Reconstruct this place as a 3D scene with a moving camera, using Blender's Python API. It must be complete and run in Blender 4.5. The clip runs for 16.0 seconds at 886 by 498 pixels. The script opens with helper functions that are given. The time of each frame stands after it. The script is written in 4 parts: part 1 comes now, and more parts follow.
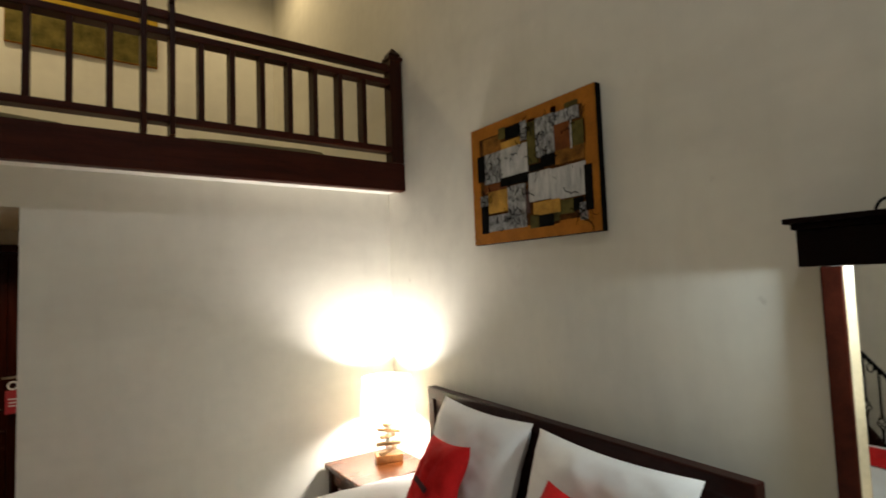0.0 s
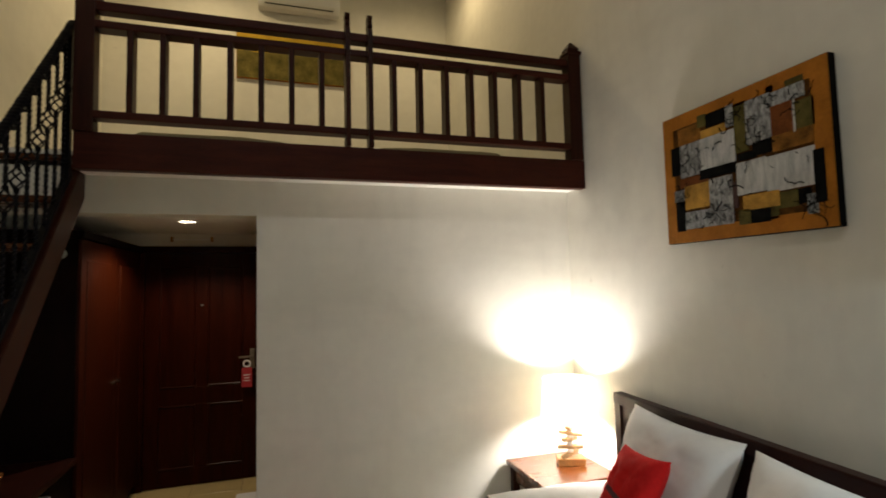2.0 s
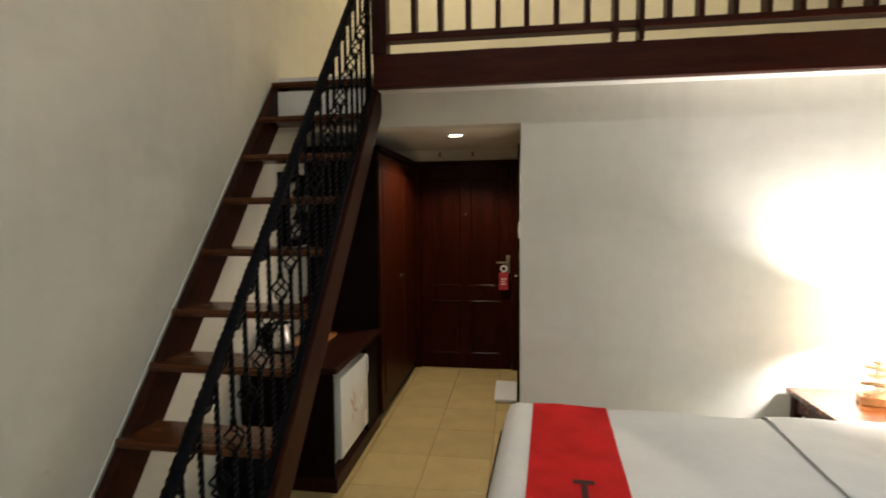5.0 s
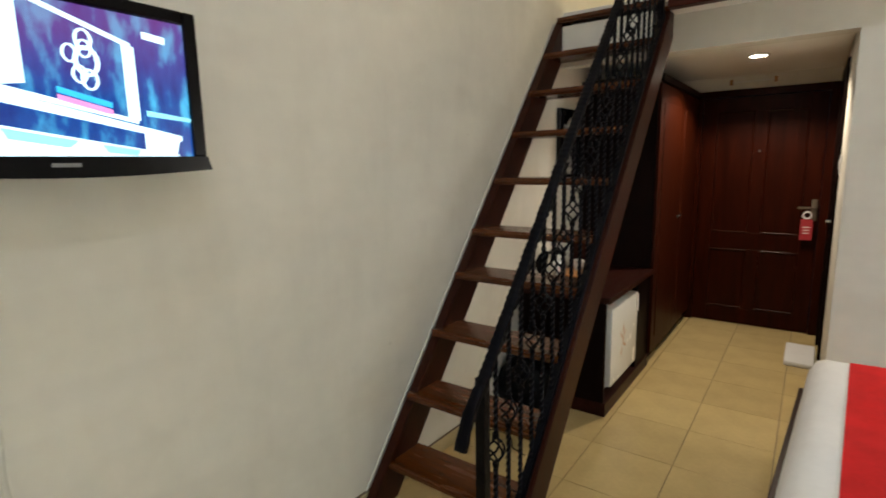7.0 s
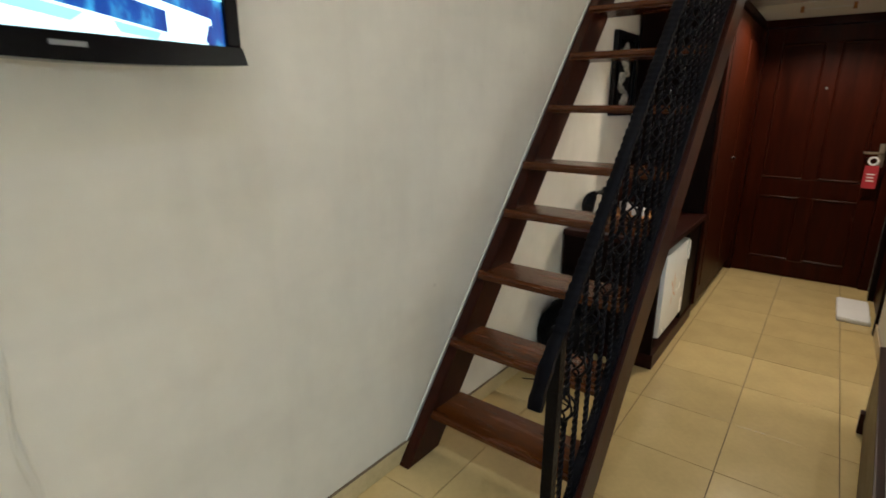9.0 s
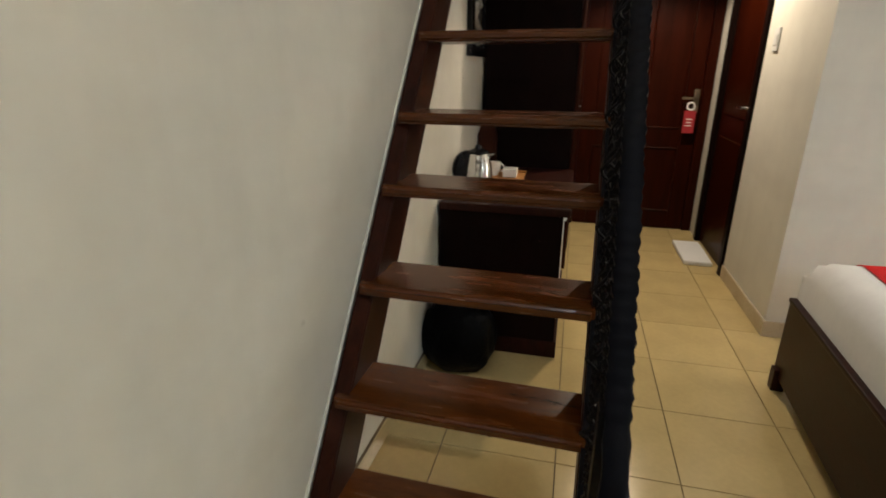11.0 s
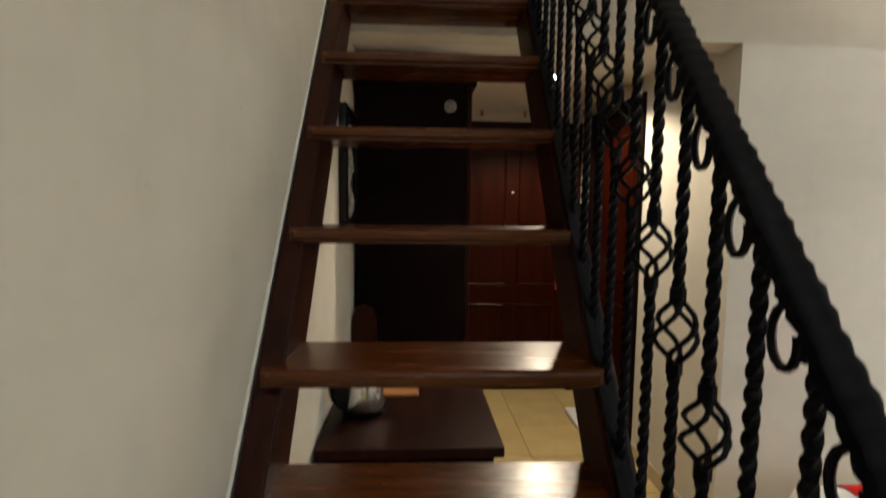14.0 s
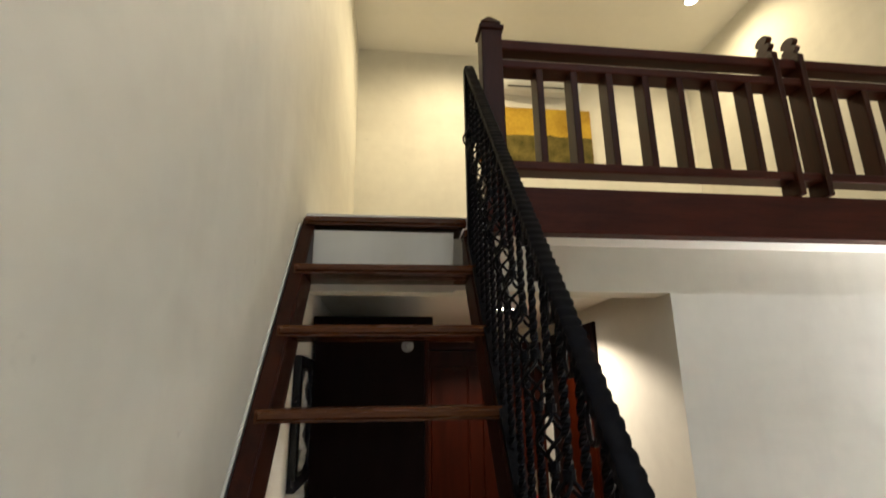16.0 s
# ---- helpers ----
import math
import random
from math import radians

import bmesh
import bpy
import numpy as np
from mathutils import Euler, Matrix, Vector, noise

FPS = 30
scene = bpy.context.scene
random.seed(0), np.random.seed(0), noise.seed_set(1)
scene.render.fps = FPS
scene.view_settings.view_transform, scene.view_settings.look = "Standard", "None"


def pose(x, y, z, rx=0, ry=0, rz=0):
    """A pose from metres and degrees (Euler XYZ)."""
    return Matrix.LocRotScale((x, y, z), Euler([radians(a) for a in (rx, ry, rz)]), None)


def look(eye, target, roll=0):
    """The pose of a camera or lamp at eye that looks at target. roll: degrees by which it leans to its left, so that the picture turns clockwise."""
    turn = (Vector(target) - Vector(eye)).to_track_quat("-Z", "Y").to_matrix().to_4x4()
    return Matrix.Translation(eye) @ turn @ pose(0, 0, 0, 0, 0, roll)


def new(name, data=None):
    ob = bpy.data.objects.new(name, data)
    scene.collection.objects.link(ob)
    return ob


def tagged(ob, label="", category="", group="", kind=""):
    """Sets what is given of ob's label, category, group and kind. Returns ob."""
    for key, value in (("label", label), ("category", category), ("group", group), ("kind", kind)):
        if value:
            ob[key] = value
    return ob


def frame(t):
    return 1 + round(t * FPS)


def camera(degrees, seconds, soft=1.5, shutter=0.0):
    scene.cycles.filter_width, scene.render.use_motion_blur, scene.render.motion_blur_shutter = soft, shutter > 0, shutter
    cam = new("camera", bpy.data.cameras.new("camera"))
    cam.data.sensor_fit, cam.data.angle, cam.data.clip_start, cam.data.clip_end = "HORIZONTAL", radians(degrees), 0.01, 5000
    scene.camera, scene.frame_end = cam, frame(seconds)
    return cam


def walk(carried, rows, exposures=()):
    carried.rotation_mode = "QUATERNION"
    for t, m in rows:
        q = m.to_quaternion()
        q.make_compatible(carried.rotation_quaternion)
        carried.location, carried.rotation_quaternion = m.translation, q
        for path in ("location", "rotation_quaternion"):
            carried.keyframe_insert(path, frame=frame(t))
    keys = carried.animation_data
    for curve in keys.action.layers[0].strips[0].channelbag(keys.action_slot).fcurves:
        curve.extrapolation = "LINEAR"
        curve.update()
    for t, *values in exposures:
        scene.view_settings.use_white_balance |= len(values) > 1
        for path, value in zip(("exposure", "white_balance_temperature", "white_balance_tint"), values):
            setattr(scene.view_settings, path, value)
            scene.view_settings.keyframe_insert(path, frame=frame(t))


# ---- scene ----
cam = camera(81.4, 16.0, soft=1.7, shutter=0.5)
PATH = [
    (0, (1.888, -3.239, 1.697), (3.050, -1.616, 1.822), -2.1),
    (0.5, (1.832, -3.219, 1.720), (2.869, -1.515, 1.865), -2.6),
    (1, (1.812, -3.205, 1.719), (2.705, -1.421, 1.870), -2.3),
    (1.5, (1.799, -3.190, 1.718), (2.548, -1.340, 1.855), -1.6),
    (2, (1.782, -3.185, 1.712), (2.392, -1.285, 1.847), -1.3),
    (2.5, (1.769, -3.197, 1.712), (2.235, -1.256, 1.836), -1.5),
    (3, (1.752, -3.194, 1.706), (2.068, -1.221, 1.792), -1.6),
    (5.5, (1.621, -3.234, 1.574), (1.113, -1.311, 1.367), -0.5),
    (6, (1.598, -3.281, 1.542), (0.830, -1.453, 1.282), -0.8),
    (6.5, (1.551, -3.340, 1.522), (0.560, -1.629, 1.219), -1.1),
    (7, (1.533, -3.375, 1.511), (0.382, -1.772, 1.185), -1.1),
    (7.5, (1.515, -3.405, 1.496), (0.257, -1.894, 1.131), -1.2),
    (8, (1.493, -3.416, 1.468), (0.180, -1.971, 1.035), -1.0),
    (8.5, (1.391, -3.377, 1.450), (0.123, -1.917, 0.941), -0.3),
    (9, (1.241, -3.285, 1.419), (0.093, -1.737, 0.885), 0.3),
    (9.5, (1.063, -3.191, 1.394), (0.068, -1.553, 0.820), 0.8),
    (10, (0.900, -3.042, 1.351), (0.064, -1.334, 0.731), 0.9),
    (12.5, (0.372, -2.261, 1.284), (0.393, -0.369, 0.635), -1.4),
    (13, (0.342, -2.136, 1.336), (0.421, -0.215, 0.783), -1.2),
    (13.5, (0.342, -2.061, 1.406), (0.443, -0.100, 1.024), 0.3),
    (14, (0.351, -2.039, 1.490), (0.475, -0.051, 1.308), 0.7),
    (14.5, (0.342, -2.056, 1.620), (0.503, -0.062, 1.602), 0.2),
    (15, (0.348, -2.069, 1.722), (0.536, -0.084, 1.872), -0.9),
    (15.5, (0.373, -2.087, 1.729), (0.589, -0.132, 2.093), -0.7),
    (16, (0.402, -2.101, 1.726), (0.636, -0.189, 2.261), -0.7),
]
walk(cam, [(t, look(e, g, r)) for t, e, g, r in PATH], exposures=[(0.0, -1.14, 6500, 10), (3.0, -1.14, 6420, 10), (5.5, -0.28, 6100, 10), (7.0, -0.03, 6000, 10), (8.0, 0.05, 5950, 10), (9.0, 0.05, 5820, 10), (10.0, 0.05, 5920, 10), (12.5, -0.22, 6250, 10), (14.0, -0.18, 6200, 10), (15.0, -0.06, 5950, 10), (16.0, 0.02, 5820, 10)])

# ---- world and lamps ----
world = bpy.data.worlds.new("world")
scene.world = world
world.use_nodes = True
world.node_tree.nodes["Background"].inputs[0].default_value = (0.02, 0.022, 0.03, 1)
world.node_tree.nodes["Background"].inputs[1].default_value = 0.2

WARM = (1.0, 0.80, 0.56)
LAMP = (3.54, -0.25, 0.968)


def point_lamp(name, loc, watts, colour, size):
    d = bpy.data.lights.new(name, "POINT")
    d.energy, d.color, d.shadow_soft_size = watts, colour, size
    o = new(name, d)
    o.location = loc
    return o


def spot_lamp(name, loc, watts, colour, cone=120, size=0.04, blend=0.9):
    d = bpy.data.lights.new(name, "SPOT")
    d.energy, d.color, d.shadow_soft_size = watts, colour, size
    d.spot_size, d.spot_blend = radians(cone), blend
    o = new(name, d)
    o.location = loc
    return o


point_lamp("bedside_bulb", LAMP, 150, (1.0, 0.93, 0.85), 0.055)
spot_lamp("passage_downlight_bulb", (1.153, 0.95, 2.19), 80, WARM, 144, 0.03, 0.30)
LOFT_SPOTS = [(1.12, 1.70), (3.20, 1.58)]
for (sx, sy), watts in zip(LOFT_SPOTS, (125, 86)):
    spot_lamp("loft_downlight_bulb", (sx, sy, 5.14), watts, (1.0, 0.76, 0.41), 172)
# two unseen ceiling spots, added to fill the main room with light
ROOM_FILL_SPOTS = [(1.0, -3.6), (2.7, -3.6)]
for sx, sy in ROOM_FILL_SPOTS:
    spot_lamp("room_fill_bulb", (sx, sy, 5.14), 85, (0.95, 0.97, 1.0), 172)
for ty in (-2.96, -3.16, -3.40):
    point_lamp("mirror_light_bulb", (3.61, ty, 1.712), 23, (0.82, 0.97, 1.0), 0.03)

# ---- materials ----


def mat(name, colour, rough=0.5, metal=0.0, vary=0.12, scale=6.0, bump=0.0, bump_scale=60.0, wood=False, spec=0.5, coat=0.0, tint=None, island=0.0):
    """A procedural surface: colour varied at two scales, with fine relief."""
    m = bpy.data.materials.new(name)
    m.use_nodes = True
    nt = m.node_tree
    b = nt.nodes["Principled BSDF"]
    L = nt.links.new
    tc = nt.nodes.new("ShaderNodeTexCoord")
    mp = nt.nodes.new("ShaderNodeMapping")
    L(tc.outputs["Object"], mp.inputs["Vector"])
    n1 = nt.nodes.new("ShaderNodeTexNoise")
    n1.inputs["Scale"].default_value, n1.inputs["Detail"].default_value = scale, 6
    n2 = nt.nodes.new("ShaderNodeTexNoise")
    n2.inputs["Scale"].default_value, n2.inputs["Detail"].default_value = scale * 9, 4
    if wood:
        mp.inputs["Scale"].default_value = wood
        n1.inputs["Distortion"].default_value = 0.6
    L(mp.outputs[0], n1.inputs["Vector"])
    L(mp.outputs[0], n2.inputs["Vector"])
    mx = nt.nodes.new("ShaderNodeMath")
    mx.operation = "MULTIPLY_ADD"
    L(n2.outputs["Fac"], mx.inputs[0])
    mx.inputs[1].default_value = 0.45
    L(n1.outputs["Fac"], mx.inputs[2])
    ramp = nt.nodes.new("ShaderNodeValToRGB")
    e = ramp.color_ramp.elements
    lo = tuple(c * (1 - vary) for c in colour)
    hi = tint or tuple(min(1, c * (1 + vary)) for c in colour)
    e[0].position, e[0].color = 0.45, (*lo, 1)
    e[1].position, e[1].color = 1.0, (*hi, 1)
    L(mx.outputs[0], ramp.inputs[0])
    out = ramp.outputs[0]
    if island:
        oi = nt.nodes.new("ShaderNodeObjectInfo")
        mr = nt.nodes.new("ShaderNodeMapRange")
        mr.inputs[3].default_value, mr.inputs[4].default_value = 1 - island, 1 + island
        L(oi.outputs["Random"], mr.inputs[0])
        hs = nt.nodes.new("ShaderNodeHueSaturation")
        L(mr.outputs[0], hs.inputs["Value"])
        L(out, hs.inputs["Color"])
        out = hs.outputs[0]
    L(out, b.inputs["Base Color"])
    rr = nt.nodes.new("ShaderNodeMapRange")
    rr.inputs[3].default_value, rr.inputs[4].default_value = max(0.02, rough - 0.06), min(1, rough + 0.08)
    L(n1.outputs["Fac"], rr.inputs[0])
    L(rr.outputs[0], b.inputs["Roughness"])
    b.inputs["Metallic"].default_value = metal
    b.inputs["Specular IOR Level"].default_value = spec
    b.inputs["Coat Weight"].default_value = coat
    b.inputs["Coat Roughness"].default_value = 0.12
    if bump:
        n3 = nt.nodes.new("ShaderNodeTexNoise")
        n3.inputs["Scale"].default_value, n3.inputs["Detail"].default_value = bump_scale, 5
        L(mp.outputs[0] if wood else tc.outputs["Object"], n3.inputs["Vector"])
        bp = nt.nodes.new("ShaderNodeBump")
        bp.inputs["Strength"].default_value, bp.inputs["Distance"].default_value = bump, 0.01
        L(n3.outputs["Fac"], bp.inputs["Height"])
        L(bp.outputs[0], b.inputs["Normal"])
    return m


def glow(name, colour, strength):
    m = bpy.data.materials.new(name)
    m.use_nodes = True
    b = m.node_tree.nodes["Principled BSDF"]
    b.inputs["Base Color"].default_value = (*colour, 1)
    b.inputs["Emission Color"].default_value = (*colour, 1)
    b.inputs["Emission Strength"].default_value = strength
    return m


def smudged(m):
    """Adds sparse soft scuffs, small specks, level bands and upright streaks to painted surfaces."""
    nt = m.node_tree
    L = nt.links.new
    b = nt.nodes["Principled BSDF"]
    old = b.inputs["Base Color"].links[0].from_socket
    tc = nt.nodes.new("ShaderNodeTexCoord")
    last = old
    for scale, lo, hi, depth, stretch in ((2.3, 0.62, 0.80, 0.16, (1, 1, 1)), (9.0, 0.73, 0.80, 0.30, (1, 1, 1)), (1.6, 0.50, 0.74, 0.13, (0.45, 0.45, 2.2)), (5.5, 0.52, 0.78, 0.10, (1, 1, 0.22))):
        n = nt.nodes.new("ShaderNodeTexNoise")
        n.inputs["Scale"].default_value, n.inputs["Detail"].default_value, n.inputs["Roughness"].default_value = scale, 3, 0.55
        mp = nt.nodes.new("ShaderNodeMapping")
        mp.inputs["Scale"].default_value = stretch
        L(tc.outputs["Object"], mp.inputs["Vector"])
        L(mp.outputs[0], n.inputs["Vector"])
        r = nt.nodes.new("ShaderNodeMapRange")
        r.inputs[1].default_value, r.inputs[2].default_value, r.inputs[3].default_value, r.inputs[4].default_value = lo, hi, 0, depth
        L(n.outputs["Fac"], r.inputs[0])
        mx = nt.nodes.new("ShaderNodeMixRGB")
        mx.inputs[2].default_value = (0.30, 0.27, 0.22, 1)
        L(r.outputs[0], mx.inputs[0])
        L(last, mx.inputs[1])
        last = mx.outputs[0]
    L(last, b.inputs["Base Color"])
    return m


PAINT = smudged(mat("cream_wall_paint", (0.73, 0.71, 0.635), 0.62, vary=0.07, scale=1.3, bump=0.12, bump_scale=11, spec=0.3))
CEIL = mat("white_ceiling_paint", (0.84, 0.82, 0.77), 0.7, vary=0.03, scale=1.5, bump=0.05, bump_scale=30, spec=0.2)
TILE = mat("cream_floor_tile", (0.57, 0.435, 0.195), 0.16, vary=0.10, scale=5, bump=0.02, bump_scale=9, island=0.05)
GROUT = mat("dark_grout", (0.16, 0.12, 0.07), 0.85, vary=0.3, scale=20, bump=0.3, bump_scale=90)
SKIRT_PALE = mat("pale_skirting_tile", (0.60, 0.50, 0.28), 0.22, vary=0.14, scale=6)
SKIRT = mat("beige_skirting_tile", (0.56, 0.47, 0.33), 0.2, vary=0.12, scale=6)
# along: treads and table tops, nearly three times brighter than the upright mahogany
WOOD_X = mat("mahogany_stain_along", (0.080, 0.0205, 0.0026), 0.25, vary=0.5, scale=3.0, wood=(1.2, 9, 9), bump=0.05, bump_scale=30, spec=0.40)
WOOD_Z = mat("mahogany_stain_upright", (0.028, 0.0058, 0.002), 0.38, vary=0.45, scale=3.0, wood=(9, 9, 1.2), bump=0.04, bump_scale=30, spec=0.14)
WOOD_Y = mat("mahogany_stain_deep", (0.022, 0.0055, 0.0035), 0.36, vary=0.45, scale=3.0, wood=(9, 1.2, 5), bump=0.05, bump_scale=30, spec=0.12)
BEAMWOOD = mat("mahogany_stain_rail", (0.044, 0.0082, 0.0038), 0.42, vary=0.45, scale=3.0, wood=(1.2, 9, 9), bump=0.05, bump_scale=30, spec=0.14)
DOORWOOD = mat("red_mahogany_door", (0.022, 0.0030, 0.0005), 0.32, vary=0.45, scale=2.5, wood=(9, 9, 0.9), bump=0.06, bump_scale=30, spec=0.08)
# wardrobe doors are set several times brighter than its near-black body
WARDWOOD = mat("mahogany_wardrobe_door", (0.028, 0.0045, 0.0008), 0.42, vary=0.40, scale=2.5, wood=(9, 9, 0.9), bump=0.05, bump_scale=30, spec=0.10)
DARKWOOD = mat("near_black_wood", (0.006, 0.0025, 0.002), 0.45, spec=0.05, vary=0.4, scale=3, wood=(6, 6, 1.5), bump=0.05, bump_scale=30)
RAILIRON = mat("worn_black_handrail", (0.0018, 0.0018, 0.0034), 0.5, spec=0.07, vary=0.5, scale=30, bump=0.08, bump_scale=70)
IRON = mat("black_wrought_iron", (0.0018, 0.0018, 0.0034), 0.40, spec=0.10, vary=0.5, scale=30, bump=0.35, bump_scale=70)
LINEN = mat("white_bed_linen", (0.80, 0.79, 0.77), 0.85, vary=0.05, scale=4, bump=0.12, bump_scale=350, spec=0.15)
RED = mat("red_cloth", (0.55, 0.014, 0.014), 0.85, vary=0.2, scale=7, bump=0.2, bump_scale=400, spec=0.12)
BLACK = mat("black_plastic", (0.007, 0.007, 0.009), 0.22, spec=0.3, vary=0.3, scale=10)
MATTBLACK = mat("slack_black_plastic", (0.0022, 0.0022, 0.003), 0.40, spec=0.07, vary=0.5, scale=15, bump=0.4, bump_scale=60)
TVBLACK = mat("gloss_black_bezel", (0.002, 0.002, 0.003), 0.16, spec=0.16, vary=0.1, scale=10)
BADGE = mat("dull_grey_badge", (0.20, 0.20, 0.21), 0.4, vary=0.1, scale=30)
GLOSSWOOD = mat("varnished_mahogany_moulding", (0.024, 0.0034, 0.0008), 0.24, spec=0.20, vary=0.3, scale=6)
BRONZE = mat("tarnished_handle_metal", (0.30, 0.25, 0.19), 0.30, metal=1.0, vary=0.3, scale=20)
CHROME = mat("brushed_steel", (0.75, 0.75, 0.74), 0.14, metal=1.0, vary=0.06, scale=12)
WHITEPL = mat("white_plastic", (0.74, 0.74, 0.72), 0.4, vary=0.05, scale=8)
CERAMIC = mat("white_ceramic", (0.82, 0.81, 0.79), 0.15, vary=0.03, scale=8)
DRIFT = mat("pale_driftwood", (0.42, 0.27, 0.13), 0.6, vary=0.4, scale=5, wood=(2, 9, 9), bump=0.4, bump_scale=40)
HONEY = mat("honey_wood", (0.40, 0.18, 0.05), 0.4, vary=0.35, scale=4, wood=(2, 9, 9), bump=0.1, bump_scale=40)
FRIDGE = mat("white_enamel", (0.78, 0.78, 0.74), 0.25, vary=0.03, scale=5)
OLIVE = mat("olive_mattress_cover", (0.16, 0.15, 0.085), 0.85, vary=0.2, scale=6, bump=0.3, bump_scale=200)
OCHRE = mat("ochre_painted_frame", (0.34, 0.125, 0.012), 0.6, spec=0.12, vary=0.3, scale=9, bump=0.15, bump_scale=60)
CANVAS_GOLD = mat("golden_canvas", (0.52, 0.30, 0.03), 0.7, spec=0.1, vary=0.4, scale=4, bump=0.3, bump_scale=80, tint=(0.60, 0.40, 0.04))
CANVAS_GREEN = mat("mossy_canvas", (0.11, 0.10, 0.02), 0.7, spec=0.1, vary=0.6, scale=9, bump=0.4, bump_scale=80, tint=(0.20, 0.155, 0.04))
PATCH_WHITE = mat("patch_white", (0.52, 0.54, 0.56), 0.7, spec=0.1, vary=0.45, scale=22, wood=(1, 2.5, 0.5), bump=0.3, bump_scale=90, tint=(0.62, 0.62, 0.60))
PATCH_DARK = mat("patch_dark", (0.005, 0.005, 0.0045), 0.8, spec=0.03, vary=0.6, scale=20, bump=0.3, bump_scale=90)
PATCH_GOLD = mat("patch_gold", (0.42, 0.23, 0.04), 0.65, spec=0.1, vary=0.5, scale=15, bump=0.3, bump_scale=90)
PATCH_BROWN = mat("patch_brown", (0.15, 0.045, 0.010), 0.65, spec=0.1, vary=0.5, scale=15, bump=0.3, bump_scale=90)
PATCH_OLIVE = mat("patch_olive", (0.085, 0.070, 0.018), 0.65, spec=0.08, vary=0.6, scale=15, bump=0.3, bump_scale=90)
SILVER_RELIEF = mat("silver_carving", (0.34, 0.33, 0.30), 0.45, vary=0.6, scale=25, bump=0.5, bump_scale=60)
PALE_LIP = mat("pale_lip_wood", (0.55, 0.43, 0.27), 0.35, vary=0.2, scale=8)
TAGRED = mat("red_card", (0.36, 0.02, 0.03), 0.5, vary=0.1, scale=10)

SHADE = bpy.data.materials.new("cream_lampshade_fabric")
SHADE.use_nodes = True
_nt = SHADE.node_tree
_b = _nt.nodes["Principled BSDF"]
_b.inputs["Base Color"].default_value = (0.82, 0.79, 0.71, 1)
_b.inputs["Roughness"].default_value = 0.9
_t = _nt.nodes.new("ShaderNodeBsdfTranslucent")
_t.inputs[0].default_value = (0.87, 0.83, 0.74, 1)
_m = _nt.nodes.new("ShaderNodeMixShader")
_m.inputs[0].default_value = 0.55
_nt.links.new(_b.outputs[0], _m.inputs[1])
_nt.links.new(_t.outputs[0], _m.inputs[2])
_nt.links.new(_m.outputs[0], _nt.nodes["Material Output"].inputs[0])

MIRROR = bpy.data.materials.new("silvered_mirror")
MIRROR.use_nodes = True
MIRROR.node_tree.nodes["Principled BSDF"].inputs["Base Color"].default_value = (0.86, 0.88, 0.87, 1)
MIRROR.node_tree.nodes["Principled BSDF"].inputs["Metallic"].default_value = 1.0
MIRROR.node_tree.nodes["Principled BSDF"].inputs["Roughness"].default_value = 0.02

# ---- mesh helpers ----


def bx(bm, x0, x1, y0, y1, z0, z1, bev=0.0):
    """Adds a box between the limits, with its edges rounded by bev."""
    r = bmesh.ops.create_cube(bm, size=1)
    vs = r["verts"]
    for v in vs:
        v.co = Vector((x0 + (v.co.x + 0.5) * (x1 - x0), y0 + (v.co.y + 0.5) * (y1 - y0), z0 + (v.co.z + 0.5) * (z1 - z0)))
    if bev:
        es = list({e for v in vs for e in v.link_edges})
        bmesh.ops.bevel(bm, geom=es, offset=bev, segments=2, affect="EDGES", profile=0.6)
    return bm


def cyl(bm, a, b, r0, r1=None, seg=12):
    """Adds a tapered round bar from a to b."""
    a, b = Vector(a), Vector(b)
    d = b - a
    m = Matrix.Translation((a + b) / 2) @ d.to_track_quat("Z", "Y").to_matrix().to_4x4()
    bmesh.ops.create_cone(bm, cap_ends=True, segments=seg, radius1=r0, radius2=r0 if r1 is None else r1, depth=d.length, matrix=m)
    return bm


def lathe(bm, profile, centre, seg=24):
    """Turns a profile of (radius, height) about the upright axis at centre."""
    rings = []
    for r, z in profile:
        rings.append([bm.verts.new((centre[0] + r * math.cos(2 * math.pi * k / seg), centre[1] + r * math.sin(2 * math.pi * k / seg), centre[2] + z)) for k in range(seg)])
    for p, q in zip(rings, rings[1:]):
        for k in range(seg):
            bm.faces.new((p[k], p[(k + 1) % seg], q[(k + 1) % seg], q[k]))
    return rings


def prism(bm, outline, axis, lo, hi):
    """Extrudes a flat outline of (u, v) along an axis: x takes (y, z), y takes (x, z), z takes (x, y)."""
    put = {"x": lambda u, v, w: (w, u, v), "y": lambda u, v, w: (u, w, v), "z": lambda u, v, w: (u, v, w)}[axis]
    p = [bm.verts.new(put(u, v, lo)) for u, v in outline]
    q = [bm.verts.new(put(u, v, hi)) for u, v in outline]
    bm.faces.new(p)
    bm.faces.new(q[::-1])
    for k in range(len(p)):
        n = (k + 1) % len(p)
        bm.faces.new((p[k], q[k], q[n], p[n]))
    bmesh.ops.recalc_face_normals(bm, faces=bm.faces)
    return bm


